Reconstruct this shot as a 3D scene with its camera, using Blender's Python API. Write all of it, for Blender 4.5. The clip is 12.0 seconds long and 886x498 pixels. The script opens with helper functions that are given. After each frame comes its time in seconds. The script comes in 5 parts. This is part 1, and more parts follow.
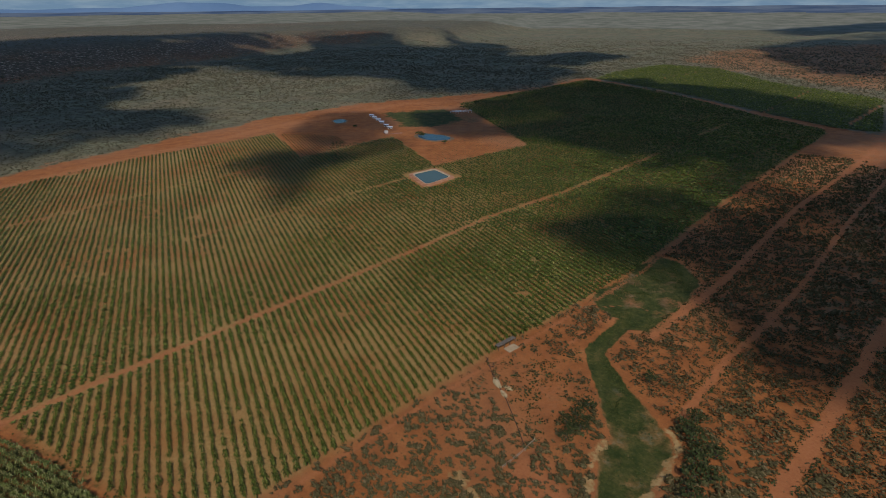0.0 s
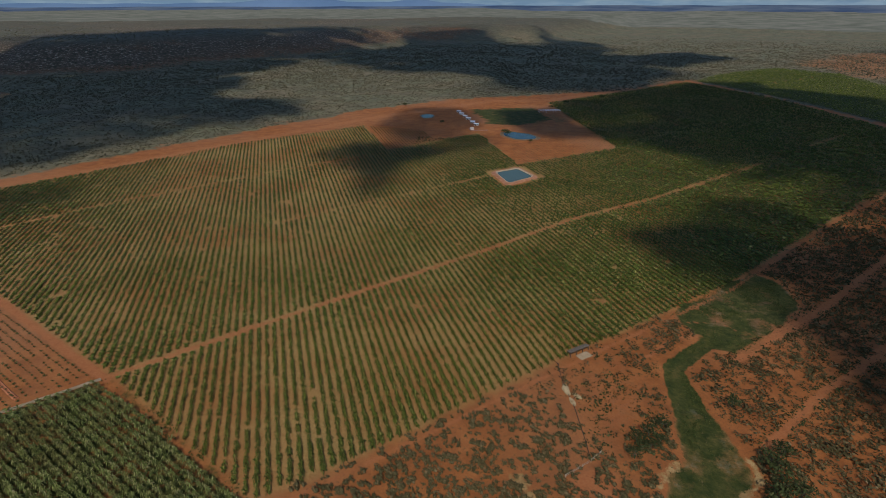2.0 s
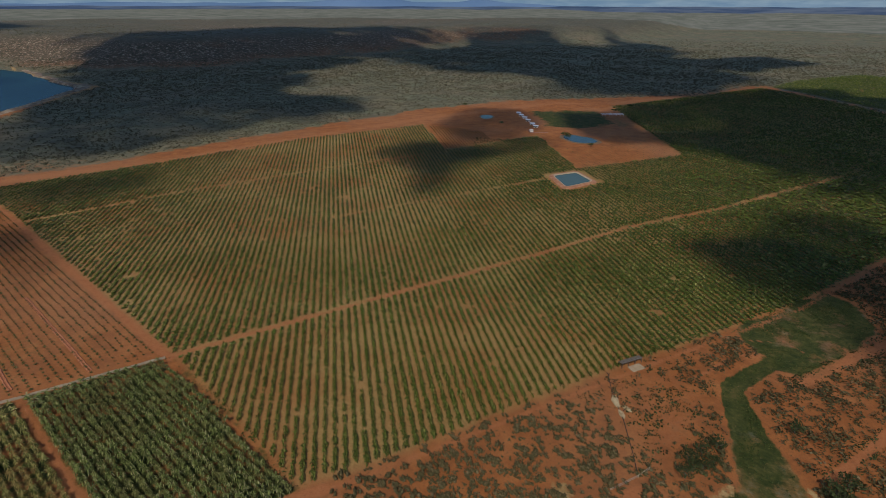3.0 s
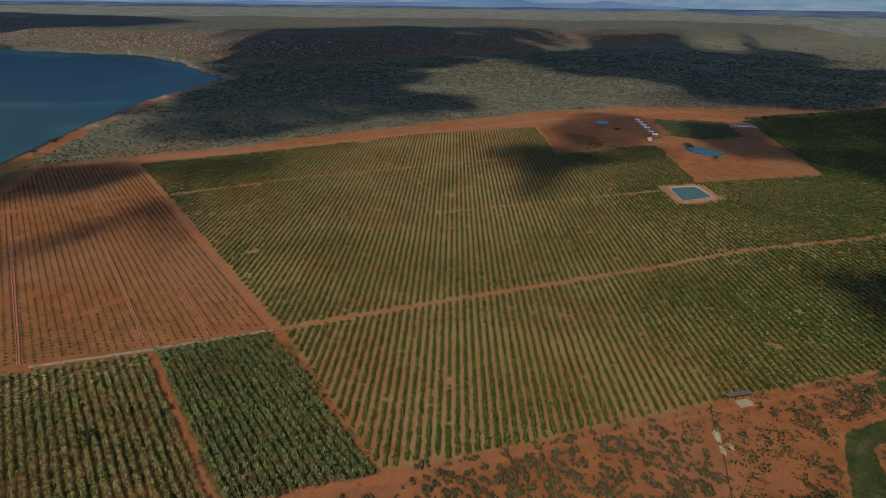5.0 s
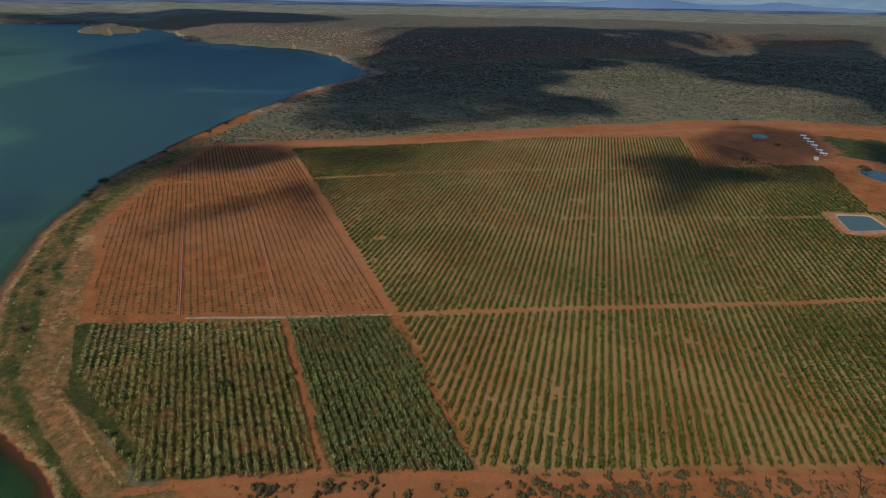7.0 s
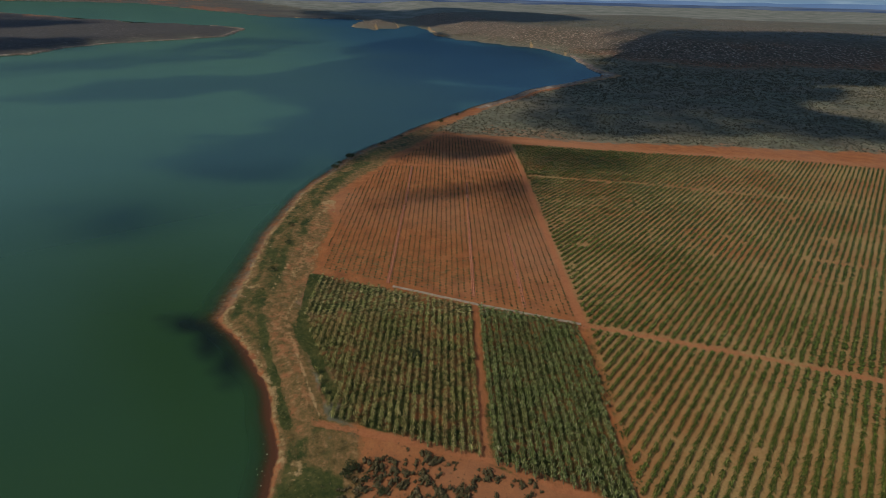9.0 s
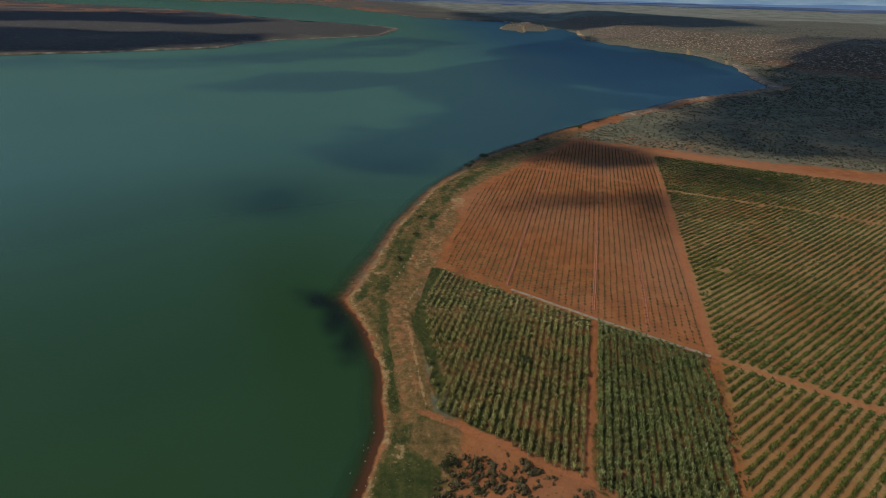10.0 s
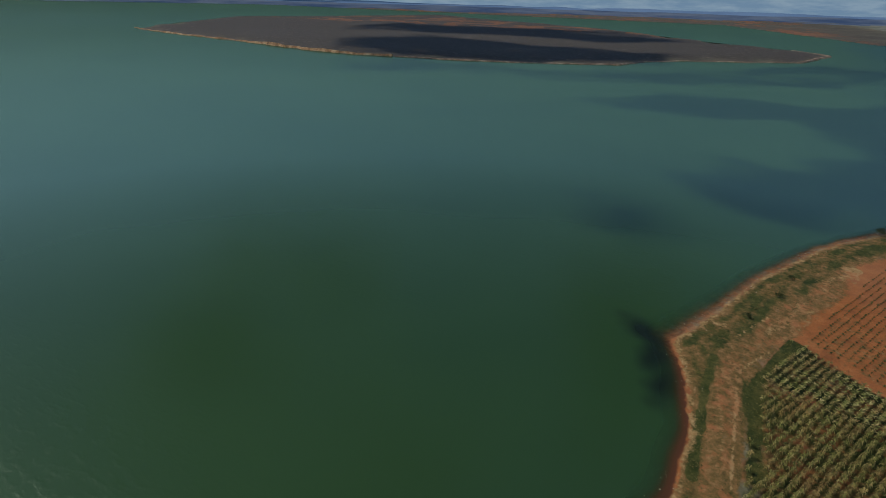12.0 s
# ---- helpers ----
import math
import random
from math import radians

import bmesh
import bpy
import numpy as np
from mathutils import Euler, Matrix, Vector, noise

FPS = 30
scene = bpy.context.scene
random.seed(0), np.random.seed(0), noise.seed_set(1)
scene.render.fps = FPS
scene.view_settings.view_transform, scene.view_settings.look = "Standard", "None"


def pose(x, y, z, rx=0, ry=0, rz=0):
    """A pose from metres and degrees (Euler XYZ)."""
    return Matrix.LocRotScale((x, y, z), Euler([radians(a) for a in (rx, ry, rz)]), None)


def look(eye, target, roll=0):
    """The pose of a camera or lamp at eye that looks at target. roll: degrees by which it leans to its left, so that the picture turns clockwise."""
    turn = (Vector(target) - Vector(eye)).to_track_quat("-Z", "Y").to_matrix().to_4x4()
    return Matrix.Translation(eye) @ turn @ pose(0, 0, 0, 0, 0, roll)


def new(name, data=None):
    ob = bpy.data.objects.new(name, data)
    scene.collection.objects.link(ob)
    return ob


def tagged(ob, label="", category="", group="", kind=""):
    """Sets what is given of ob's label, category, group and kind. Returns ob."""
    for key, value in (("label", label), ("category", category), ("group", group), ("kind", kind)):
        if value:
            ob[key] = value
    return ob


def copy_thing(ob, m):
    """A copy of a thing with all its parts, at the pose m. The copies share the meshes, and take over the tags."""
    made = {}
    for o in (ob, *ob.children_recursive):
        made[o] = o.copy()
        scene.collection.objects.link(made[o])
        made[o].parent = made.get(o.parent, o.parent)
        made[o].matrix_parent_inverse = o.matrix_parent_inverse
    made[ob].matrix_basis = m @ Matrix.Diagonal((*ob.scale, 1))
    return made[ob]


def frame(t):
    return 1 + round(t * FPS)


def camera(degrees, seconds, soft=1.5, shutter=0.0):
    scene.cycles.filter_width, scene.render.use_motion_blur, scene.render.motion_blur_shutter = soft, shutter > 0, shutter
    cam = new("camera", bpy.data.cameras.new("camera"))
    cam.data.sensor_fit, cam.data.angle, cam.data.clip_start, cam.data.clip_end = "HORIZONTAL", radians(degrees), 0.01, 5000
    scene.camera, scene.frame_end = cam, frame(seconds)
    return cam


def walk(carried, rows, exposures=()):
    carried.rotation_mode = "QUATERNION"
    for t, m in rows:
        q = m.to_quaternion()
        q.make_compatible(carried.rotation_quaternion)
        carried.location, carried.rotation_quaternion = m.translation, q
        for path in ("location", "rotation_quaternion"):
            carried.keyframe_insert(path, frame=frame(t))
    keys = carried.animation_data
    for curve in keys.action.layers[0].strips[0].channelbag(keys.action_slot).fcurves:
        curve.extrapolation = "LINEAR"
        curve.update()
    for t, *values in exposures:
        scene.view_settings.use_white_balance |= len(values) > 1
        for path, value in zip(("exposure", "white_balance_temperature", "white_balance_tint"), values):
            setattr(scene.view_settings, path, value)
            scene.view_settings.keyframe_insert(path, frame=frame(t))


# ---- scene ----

# ---- camera: a drone hovering 120 m over the plantation, panning to its left ----
EYE = (0.0, 0.0, 120.0)
cam = camera(79.0, 12.0, soft=0.5)
# seconds, heading (degrees left of +y), pitch, lean
TURNS = [
    (0.0, 0.51, -24.28, -0.54), (0.5, 2.74, -24.60, -0.31), (1.0, 4.83, -24.62, -0.25), (1.5, 6.87, -24.57, -0.19),
    (2.0, 9.53, -24.52, -0.11), (2.5, 12.53, -24.54, 0.03), (3.0, 15.70, -24.49, 0.17), (5.0, 27.38, -24.51, 0.71),
    (5.5, 30.23, -24.51, 0.76), (6.0, 33.30, -24.52, 0.81), (6.5, 36.86, -24.60, 0.94), (7.0, 41.48, -24.70, 1.07),
    (7.2, 43.60, -24.74, 1.08), (8.8, 61.87, -25.12, 1.31), (9.0, 64.73, -25.15, 1.35), (9.5, 71.76, -25.25, 1.52),
    (10.0, 79.12, -25.28, 1.61), (10.5, 87.59, -25.20, 1.78), (11.0, 97.07, -25.31, 1.89), (11.5, 107.35, -25.25, 1.89),
    (12.0, 117.79, -24.56, 1.76),
]


def aimed(yaw, pitch, lean):
    a, p = radians(yaw), radians(pitch)
    way = Vector((-math.sin(a) * math.cos(p), math.cos(a) * math.cos(p), math.sin(p)))
    return look(EYE, Vector(EYE) + way * 100, lean)


walk(cam, [(t, aimed(y, p, r)) for t, y, p, r in TURNS])

# ---- sky and sun ----
SUN_YAW, SUN_UP = 183.0, 48.0
TO_SUN = Vector((-math.sin(radians(SUN_YAW)) * math.cos(radians(SUN_UP)), math.cos(radians(SUN_YAW)) * math.cos(radians(SUN_UP)), math.sin(radians(SUN_UP))))
scene.view_settings.exposure = -0.15
world = bpy.data.worlds.new("sky")
scene.world = world
world.use_nodes = True
sky = world.node_tree.nodes.new("ShaderNodeTexSky")
sky.sky_type, sky.sun_disc = "NISHITA", False
sky.air_density, sky.dust_density, sky.ozone_density = 0.8, 0.2, 4.0
sky.sun_elevation, sky.sun_rotation = radians(SUN_UP), radians(360 - SUN_YAW)
world.node_tree.links.new(sky.outputs[0], world.node_tree.nodes["Background"].inputs[0])
world.node_tree.nodes["Background"].inputs[1].default_value = 0.15
sun = new("sun", bpy.data.lights.new("sun", "SUN"))
sun.data.energy, sun.data.angle, sun.data.color = 2.85, radians(0.6), (1.0, 0.95, 0.88)
sun.matrix_world = look(TO_SUN * 3000, (0, 0, 0))


# ---- materials ----
class Nodes:
    """Short spelling for node trees."""

    def __init__(self, name, rough=0.9, spec=0.2):
        self.mat = bpy.data.materials.new(name)
        self.mat.use_nodes = True
        self.tree = self.mat.node_tree
        self.bsdf = self.tree.nodes["Principled BSDF"]
        self.bsdf.inputs["Roughness"].default_value = rough
        self.bsdf.inputs["Specular IOR Level"].default_value = spec

    def node(self, kind, **values):
        n = self.tree.nodes.new(kind)
        for k, v in values.items():
            n.inputs[k].default_value = v
        return n

    def link(self, a, b):
        self.tree.links.new(a, b)

    def place(self):
        return self.node("ShaderNodeNewGeometry").outputs["Position"]

    def noise(self, scale, detail=4.0, rough=0.55, stretch=None, at=None):
        n = self.node("ShaderNodeTexNoise", Scale=scale, Detail=detail, Roughness=rough)
        where = at or self.place()
        if stretch:
            m = self.node("ShaderNodeMapping", Scale=stretch)
            self.link(where, m.inputs["Vector"])
            where = m.outputs[0]
        self.link(where, n.inputs["Vector"])
        return n.outputs["Fac"]

    def ramp(self, value, *stops):
        r = self.node("ShaderNodeValToRGB")
        e = r.color_ramp.elements
        while len(e) < len(stops):
            e.new(0.5)
        for i, (p, c) in enumerate(stops):
            e[i].position = p
            e[i].color = (*c, 1) if not isinstance(c, (int, float)) else (c, c, c, 1)
        self.link(value, r.inputs[0])
        return r.outputs[0]

    def mix(self, fac, a, b, how="MIX"):
        m = self.tree.nodes.new("ShaderNodeMix")
        m.data_type, m.blend_type = "RGBA", how
        for sock, v in ((m.inputs[0], fac), (m.inputs[6], a), (m.inputs[7], b)):
            if isinstance(v, (int, float)):
                sock.default_value = v
            elif isinstance(v, tuple):
                sock.default_value = (*v, 1)
            else:
                self.link(v, sock)
        return m.outputs[2]

    def math(self, op, a, b=0.0):
        m = self.tree.nodes.new("ShaderNodeMath")
        m.operation = op
        for sock, v in ((m.inputs[0], a), (m.inputs[1], b)):
            if isinstance(v, (int, float)):
                sock.default_value = v
            else:
                self.link(v, sock)
        return m.outputs[0]

    def colour(self, value):
        self.link(value, self.bsdf.inputs["Base Color"])

    def bump(self, height, strength, distance):
        b = self.node("ShaderNodeBump", Strength=strength, Distance=distance)
        self.link(height, b.inputs["Height"])
        self.link(b.outputs[0], self.bsdf.inputs["Normal"])


def soil_material():
    """The whole ground: red earth, scrubland, grass, worn paths and pale sand by the zones of the plan."""
    k = Nodes("earth", 0.95, 0.1)
    masks = []
    for name in ("zone_a", "zone_b", "zone_c"):
        a = k.tree.nodes.new("ShaderNodeAttribute")
        a.attribute_name = name
        s = k.node("ShaderNodeSeparateColor")
        k.link(a.outputs["Color"], s.inputs[0])
        masks += [s.outputs[0], s.outputs[1], s.outputs[2]]
    torn, patchy = k.noise(0.13, 8, 0.72), k.noise(0.33, 6, 0.7)

    def ragged(mask, by, reach, gain):
        """Breaks the soft rim of a zone into crisp uneven patches."""
        m = k.math("ADD", mask, k.math("MULTIPLY", k.math("SUBTRACT", by, 0.5), reach))
        return k.math("MINIMUM", k.math("MAXIMUM", k.math("ADD", k.math("MULTIPLY", k.math("SUBTRACT", m, 0.5), gain), 0.5), 0.0), 1.0)

    red, grass, path, sand, crop, rock, wet, dry, thicket = masks
    red, grass, dry = ragged(red, torn, 1.3, 3.0), ragged(grass, torn, 1.8, 3.0), ragged(dry, patchy, 1.8, 3.0)
    sand, wet = ragged(sand, patchy, 1.8, 3.5), ragged(wet, patchy, 1.0, 2.5)
    path = k.math("MULTIPLY", ragged(path, patchy, 1.6, 2.5), 0.75)
    fine, mid, broad = k.noise(1.1, 6, 0.7), k.noise(0.11, 6, 0.65), k.noise(0.011, 4, 0.55)
    olive = k.ramp(mid, (0.3, (0.078, 0.079, 0.048)), (0.5, (0.146, 0.140, 0.078)), (0.72, (0.212, 0.184, 0.112)))
    olive = k.mix(k.ramp(broad, (0.42, 0.0), (0.62, 1.0)), olive, k.mix(0.4, olive, (0.22, 0.145, 0.085)))
    olive = k.mix(k.ramp(k.noise(0.03, 5, 0.7), (0.4, 0.55), (0.6, 0.0)), olive, (0.080, 0.074, 0.046))
    bushy = k.ramp(mid, (0.3, (0.030, 0.028, 0.022)), (0.7, (0.082, 0.069, 0.054)))
    bushy = k.mix(k.ramp(k.noise(0.07, 3, 0.6), (0.62, 0.0), (0.68, 0.4)), bushy, (0.26, 0.20, 0.14))
    olive = k.mix(thicket, olive, bushy)
    earth = k.ramp(mid, (0.3, (0.210, 0.070, 0.022)), (0.52, (0.310, 0.107, 0.031)), (0.75, (0.385, 0.148, 0.046)))
    earth = k.mix(k.math("MULTIPLY", k.ramp(fine, (0.45, 0.0), (0.7, 1.0)), 0.4), earth, (0.13, 0.055, 0.027))
    speck = k.ramp(k.noise(2.6, 3, 0.7), (0.58, 0.0), (0.68, 0.55))
    earth = k.mix(speck, earth, (0.10, 0.045, 0.020))
    earth = k.mix(k.ramp(broad, (0.45, 0.0), (0.7, 0.55)), earth, (0.32, 0.150, 0.072))
    litter = k.ramp(fine, (0.35, (0.235, 0.140, 0.048)), (0.65, (0.395, 0.250, 0.092)))
    litter = k.mix(k.ramp(mid, (0.52, 0.0), (0.75, 0.3)), litter, (0.17, 0.15, 0.055))
    field = k.mix(k.ramp(k.noise(0.022, 5, 0.65), (0.34, 0.2), (0.60, 0.95)), earth, litter)
    blades = k.noise(0.45, 6, 0.75)
    sward = k.ramp(k.math("ADD", k.math("MULTIPLY", mid, 0.5), k.math("MULTIPLY", blades, 0.5)), (0.39, (0.024, 0.034, 0.008)), (0.49, (0.050, 0.056, 0.013)), (0.57, (0.090, 0.078, 0.021)), (0.67, (0.16, 0.10, 0.036)))
    sward = k.mix(k.math("MULTIPLY", k.ramp(fine, (0.4, 0.0), (0.7, 1.0)), 0.5), sward, (0.028, 0.042, 0.015))
    straw = k.ramp(k.noise(0.3, 6, 0.75), (0.34, (0.070, 0.052, 0.016)), (0.47, (0.135, 0.086, 0.028)), (0.57, (0.20, 0.112, 0.040)), (0.70, (0.32, 0.18, 0.076)))
    worn = k.ramp(fine, (0.3, (0.30, 0.100, 0.036)), (0.7, (0.42, 0.160, 0.064)))
    worn = k.mix(k.ramp(patchy, (0.5, 0.0), (0.66, 0.6)), worn, (0.22, 0.080, 0.030))
    beach = k.ramp(k.noise(0.3, 5, 0.7), (0.3, (0.22, 0.125, 0.042)), (0.7, (0.42, 0.275, 0.120)))
    stone = k.ramp(k.noise(0.16, 6, 0.75), (0.42, (0.060, 0.056, 0.032)), (0.55, (0.15, 0.095, 0.060)), (0.64, (0.42, 0.33, 0.22)))
    c = k.mix(red, olive, earth)
    c = k.mix(crop, c, field)
    c = k.mix(rock, c, stone)
    c = k.mix(dry, c, straw)
    c = k.mix(grass, c, sward)
    c = k.mix(sand, c, beach)
    c = k.mix(path, c, worn)
    c = k.mix(wet, c, (0.085, 0.030, 0.014))
    k.colour(c)
    k.bump(k.math("ADD", fine, mid), 0.7, 0.3)
    return k.mat


def water_material(name, deep, shallow, wave, shelving=False, mirror=0.22):
    """Turbid water: a green body under a rippled skin that mirrors part of the sky."""
    k = Nodes(name)
    out = k.tree.nodes["Material Output"]
    c = k.mix(k.ramp(k.noise(0.004, 3), (0.35, 0.0), (0.65, 1.0)), deep, shallow)
    body, skin, whole = k.node("ShaderNodeBsdfDiffuse"), k.node("ShaderNodeBsdfGlossy", Roughness=0.20), k.node("ShaderNodeMixShader")
    if shelving:
        a = k.tree.nodes.new("ShaderNodeAttribute")
        a.attribute_name = "depth"
        s = k.node("ShaderNodeSeparateColor")
        k.link(a.outputs["Color"], s.inputs[0])
        # bluer bay water; skin tint also carries the darker reflection of northern sky
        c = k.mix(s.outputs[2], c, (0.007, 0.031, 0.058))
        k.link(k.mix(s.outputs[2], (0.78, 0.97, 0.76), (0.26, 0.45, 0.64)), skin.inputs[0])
        c = k.mix(s.outputs[1], c, (0.006, 0.009, 0.010))
    k.link(c, body.inputs[0])
    skin.inputs[0].default_value = (0.80, 0.97, 0.82, 1)
    if wave:
        h = k.math("ADD", k.ramp(k.noise(0.42, 4, 0.6, (1, 0.4, 1)), (0.5, 0.0), (0.75, 1.0)), k.noise(0.06, 3, 0.5))
        b = k.node("ShaderNodeBump", Strength=0.5, Distance=wave)
        k.link(h, b.inputs["Height"])
        k.link(b.outputs[0], skin.inputs["Normal"])
    f = k.node("ShaderNodeFresnel", IOR=1.33)
    k.link(k.math("MINIMUM", k.math("MULTIPLY", f.outputs[0], 0.8), mirror), whole.inputs[0])
    k.link(body.outputs[0], whole.inputs[1])
    k.link(skin.outputs[0], whole.inputs[2])
    if shelving:
        clear, shore = k.node("ShaderNodeBsdfTransparent"), k.node("ShaderNodeMixShader")
        k.link(k.ramp(s.outputs[0], (0.0, 0.1), (0.4, 0.75), (1.0, 1.0)), shore.inputs[0])
        k.link(clear.outputs[0], shore.inputs[1])
        k.link(whole.outputs[0], shore.inputs[2])
        whole = shore
    k.link(whole.outputs[0], out.inputs["Surface"])
    return k.mat


def cloud_material(name, clearness):
    """Bright vapour: half of the light goes through each skin."""
    k = Nodes(name)
    out = k.tree.nodes["Material Output"]
    d, t, clear = k.node("ShaderNodeBsdfDiffuse"), k.node("ShaderNodeBsdfTranslucent"), k.node("ShaderNodeBsdfTransparent")
    d.inputs[0].default_value = t.inputs[0].default_value = (0.9, 0.9, 0.9, 1)
    m, n = k.node("ShaderNodeMixShader", Fac=0.5), k.node("ShaderNodeMixShader", Fac=clearness)
    k.link(d.outputs[0], m.inputs[1])
    k.link(t.outputs[0], m.inputs[2])
    k.link(m.outputs[0], n.inputs[1])
    k.link(clear.outputs[0], n.inputs[2])
    k.link(n.outputs[0], out.inputs["Surface"])
    return k.mat


def leaf_material(name, dark, mid, dry, share, shine=0.65, patch=None, vary=0.0):
    """Leaves that differ one by one; patch: the colour of wilted plants in groups; vary: how far plants differ in tone."""
    k = Nodes(name, shine, 0.06)
    g = k.node("ShaderNodeNewGeometry").outputs["Random Per Island"]
    c = k.ramp(g, (0.0, dark), (1 - share, mid), (1.0, dry))
    c = k.mix(k.ramp(k.noise(0.03, 3), (0.35, 0.0), (0.65, 0.45)), c, dark)
    if patch:
        c = k.mix(k.ramp(k.noise(0.11, 5, 0.7), (0.46, 0.0), (0.62, 0.75)), c, patch)
    if vary:
        c = k.mix(1.0, c, k.ramp(k.noise(0.62, 2, 0.6), (0.36, 1 - vary), (0.5, 1.0), (0.64, 1 + vary)), "MULTIPLY")
    k.colour(c)
    return k.mat


def plain_material(name, a, b, scale, rough=0.8, spec=0.3):
    k = Nodes(name, rough, spec)
    n = k.noise(scale, 5, 0.6)
    k.colour(k.ramp(n, (0.35, a), (0.65, b)))
    k.bump(n, 0.3, 0.02)
    return k.mat


EARTH = soil_material()
LAKE = water_material("lake_water", (0.0195, 0.049, 0.0170), (0.0265, 0.062, 0.0215), 0.10, True, 0.17)
POND = water_material("pond_water", (0.050, 0.075, 0.068), (0.060, 0.088, 0.078), 0.0, False, 0.12)
BLUE_POND = water_material("blue_pond_water", (0.012, 0.028, 0.048), (0.018, 0.036, 0.058), 0.0, False, 0.16)
BANANA = leaf_material("banana_leaf", (0.044, 0.056, 0.010), (0.097, 0.112, 0.020), (0.24, 0.20, 0.066), 0.18, vary=0.38)
BANANA_OLD = leaf_material("mature_banana_leaf", (0.090, 0.094, 0.024), (0.198, 0.192, 0.052), (0.40, 0.30, 0.13), 0.38, patch=(0.215, 0.130, 0.048), vary=0.5)
BANANA_TALL = leaf_material("tall_banana_leaf", (0.064, 0.080, 0.021), (0.155, 0.170, 0.050), (0.30, 0.26, 0.13), 0.26, patch=(0.120, 0.106, 0.036), vary=0.5)
STEM = plain_material("banana_stem", (0.09, 0.08, 0.03), (0.16, 0.13, 0.06), 3.0)
SEEDLING = leaf_material("seedling_leaf", (0.030, 0.045, 0.014), (0.060, 0.080, 0.025), (0.14, 0.11, 0.05), 0.25)
BUSH = leaf_material("scrub_leaf", (0.058, 0.048, 0.020), (0.118, 0.094, 0.040), (0.23, 0.155, 0.078), 0.26, 0.9)
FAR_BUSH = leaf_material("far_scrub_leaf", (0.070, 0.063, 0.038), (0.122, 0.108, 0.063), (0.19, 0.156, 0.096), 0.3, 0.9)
BANK_GRASS = leaf_material("bank_grass", (0.052, 0.056, 0.015), (0.092, 0.088, 0.026), (0.19, 0.14, 0.055), 0.35)
REED = leaf_material("reed_leaf", (0.026, 0.044, 0.011), (0.062, 0.084, 0.022), (0.16, 0.14, 0.05), 0.3)
TREE = leaf_material("tree_leaf", (0.026, 0.034, 0.012), (0.058, 0.068, 0.022), (0.12, 0.115, 0.045), 0.2, 0.7)
BARK = plain_material("bark", (0.09, 0.065, 0.045), (0.17, 0.13, 0.09), 2.0)
WHITE_ROOF = plain_material("white_roof", (0.70, 0.69, 0.66), (0.82, 0.81, 0.78), 0.8, 0.6)
WALL = plain_material("limewashed_wall", (0.52, 0.42, 0.33), (0.68, 0.60, 0.50), 0.7)
BRICK = plain_material("red_brown_wall", (0.20, 0.085, 0.05), (0.32, 0.16, 0.10), 0.7)
DARK = plain_material("dark_timber", (0.03, 0.022, 0.016), (0.06, 0.045, 0.03), 2.0)
SLAB = plain_material("sandy_slab", (0.30, 0.21, 0.12), (0.42, 0.31, 0.19), 0.6)
CONCRETE = plain_material("pale_concrete", (0.38, 0.33, 0.26), (0.52, 0.46, 0.37), 0.5)
CLOUD, THIN_CLOUD, FAR_CLOUD, CLOUD_RIM, WISP = (cloud_material(n, c) for n, c in (("cloud", 0.55), ("thin_cloud", 0.8), ("far_cloud", 0.89), ("cloud_rim", 0.9), ("wisp", 0.94)))


# ---- plan tools ----
def value_noise(x, y, size, seed=0):
    """Smooth noise, -1 to 1, with bumps of the given size in metres."""
    u, v = np.asarray(x) / size, np.asarray(y) / size
    i, j = np.floor(u), np.floor(v)
    f, h = u - i, v - j
    f, h = f * f * (3 - 2 * f), h * h * (3 - 2 * h)

    def corner(a, b):
        s = np.sin(a * 127.1 + b * 311.7 + seed * 74.7) * 43758.5453
        return s - np.floor(s)

    low = corner(i, j) * (1 - f) + corner(i + 1, j) * f
    high = corner(i, j + 1) * (1 - f) + corner(i + 1, j + 1) * f
    return 2 * (low * (1 - h) + high * h) - 1


def line_distance(x, y, line, closed=False):
    """The distance of each place from a line through the given plan points."""
    best = np.full(np.shape(x), 1e9)
    pts = list(line) + ([line[0]] if closed else [])
    for (ax, ay), (bx, by) in zip(pts, pts[1:]):
        dx, dy = bx - ax, by - ay
        s = np.clip(((x - ax) * dx + (y - ay) * dy) / (dx * dx + dy * dy), 0, 1)
        best = np.minimum(best, np.hypot(x - ax - s * dx, y - ay - s * dy))
    return best


def inside(x, y, poly):
    """The distance to the outline of a plan shape, positive inside it."""
    odd = np.zeros(np.shape(x), bool)
    for (ax, ay), (bx, by) in zip(poly, list(poly[1:]) + [poly[0]]):
        if ay != by:
            odd ^= ((ay > y) != (by > y)) & (x < (bx - ax) * (y - ay) / (by - ay) + ax)
    d = line_distance(x, y, poly, True)
    return np.where(odd, d, -d)


def soft(d, width):
    s = np.clip(d / width * 0.5 + 0.5, 0, 1)
    return s * s * (3 - 2 * s)


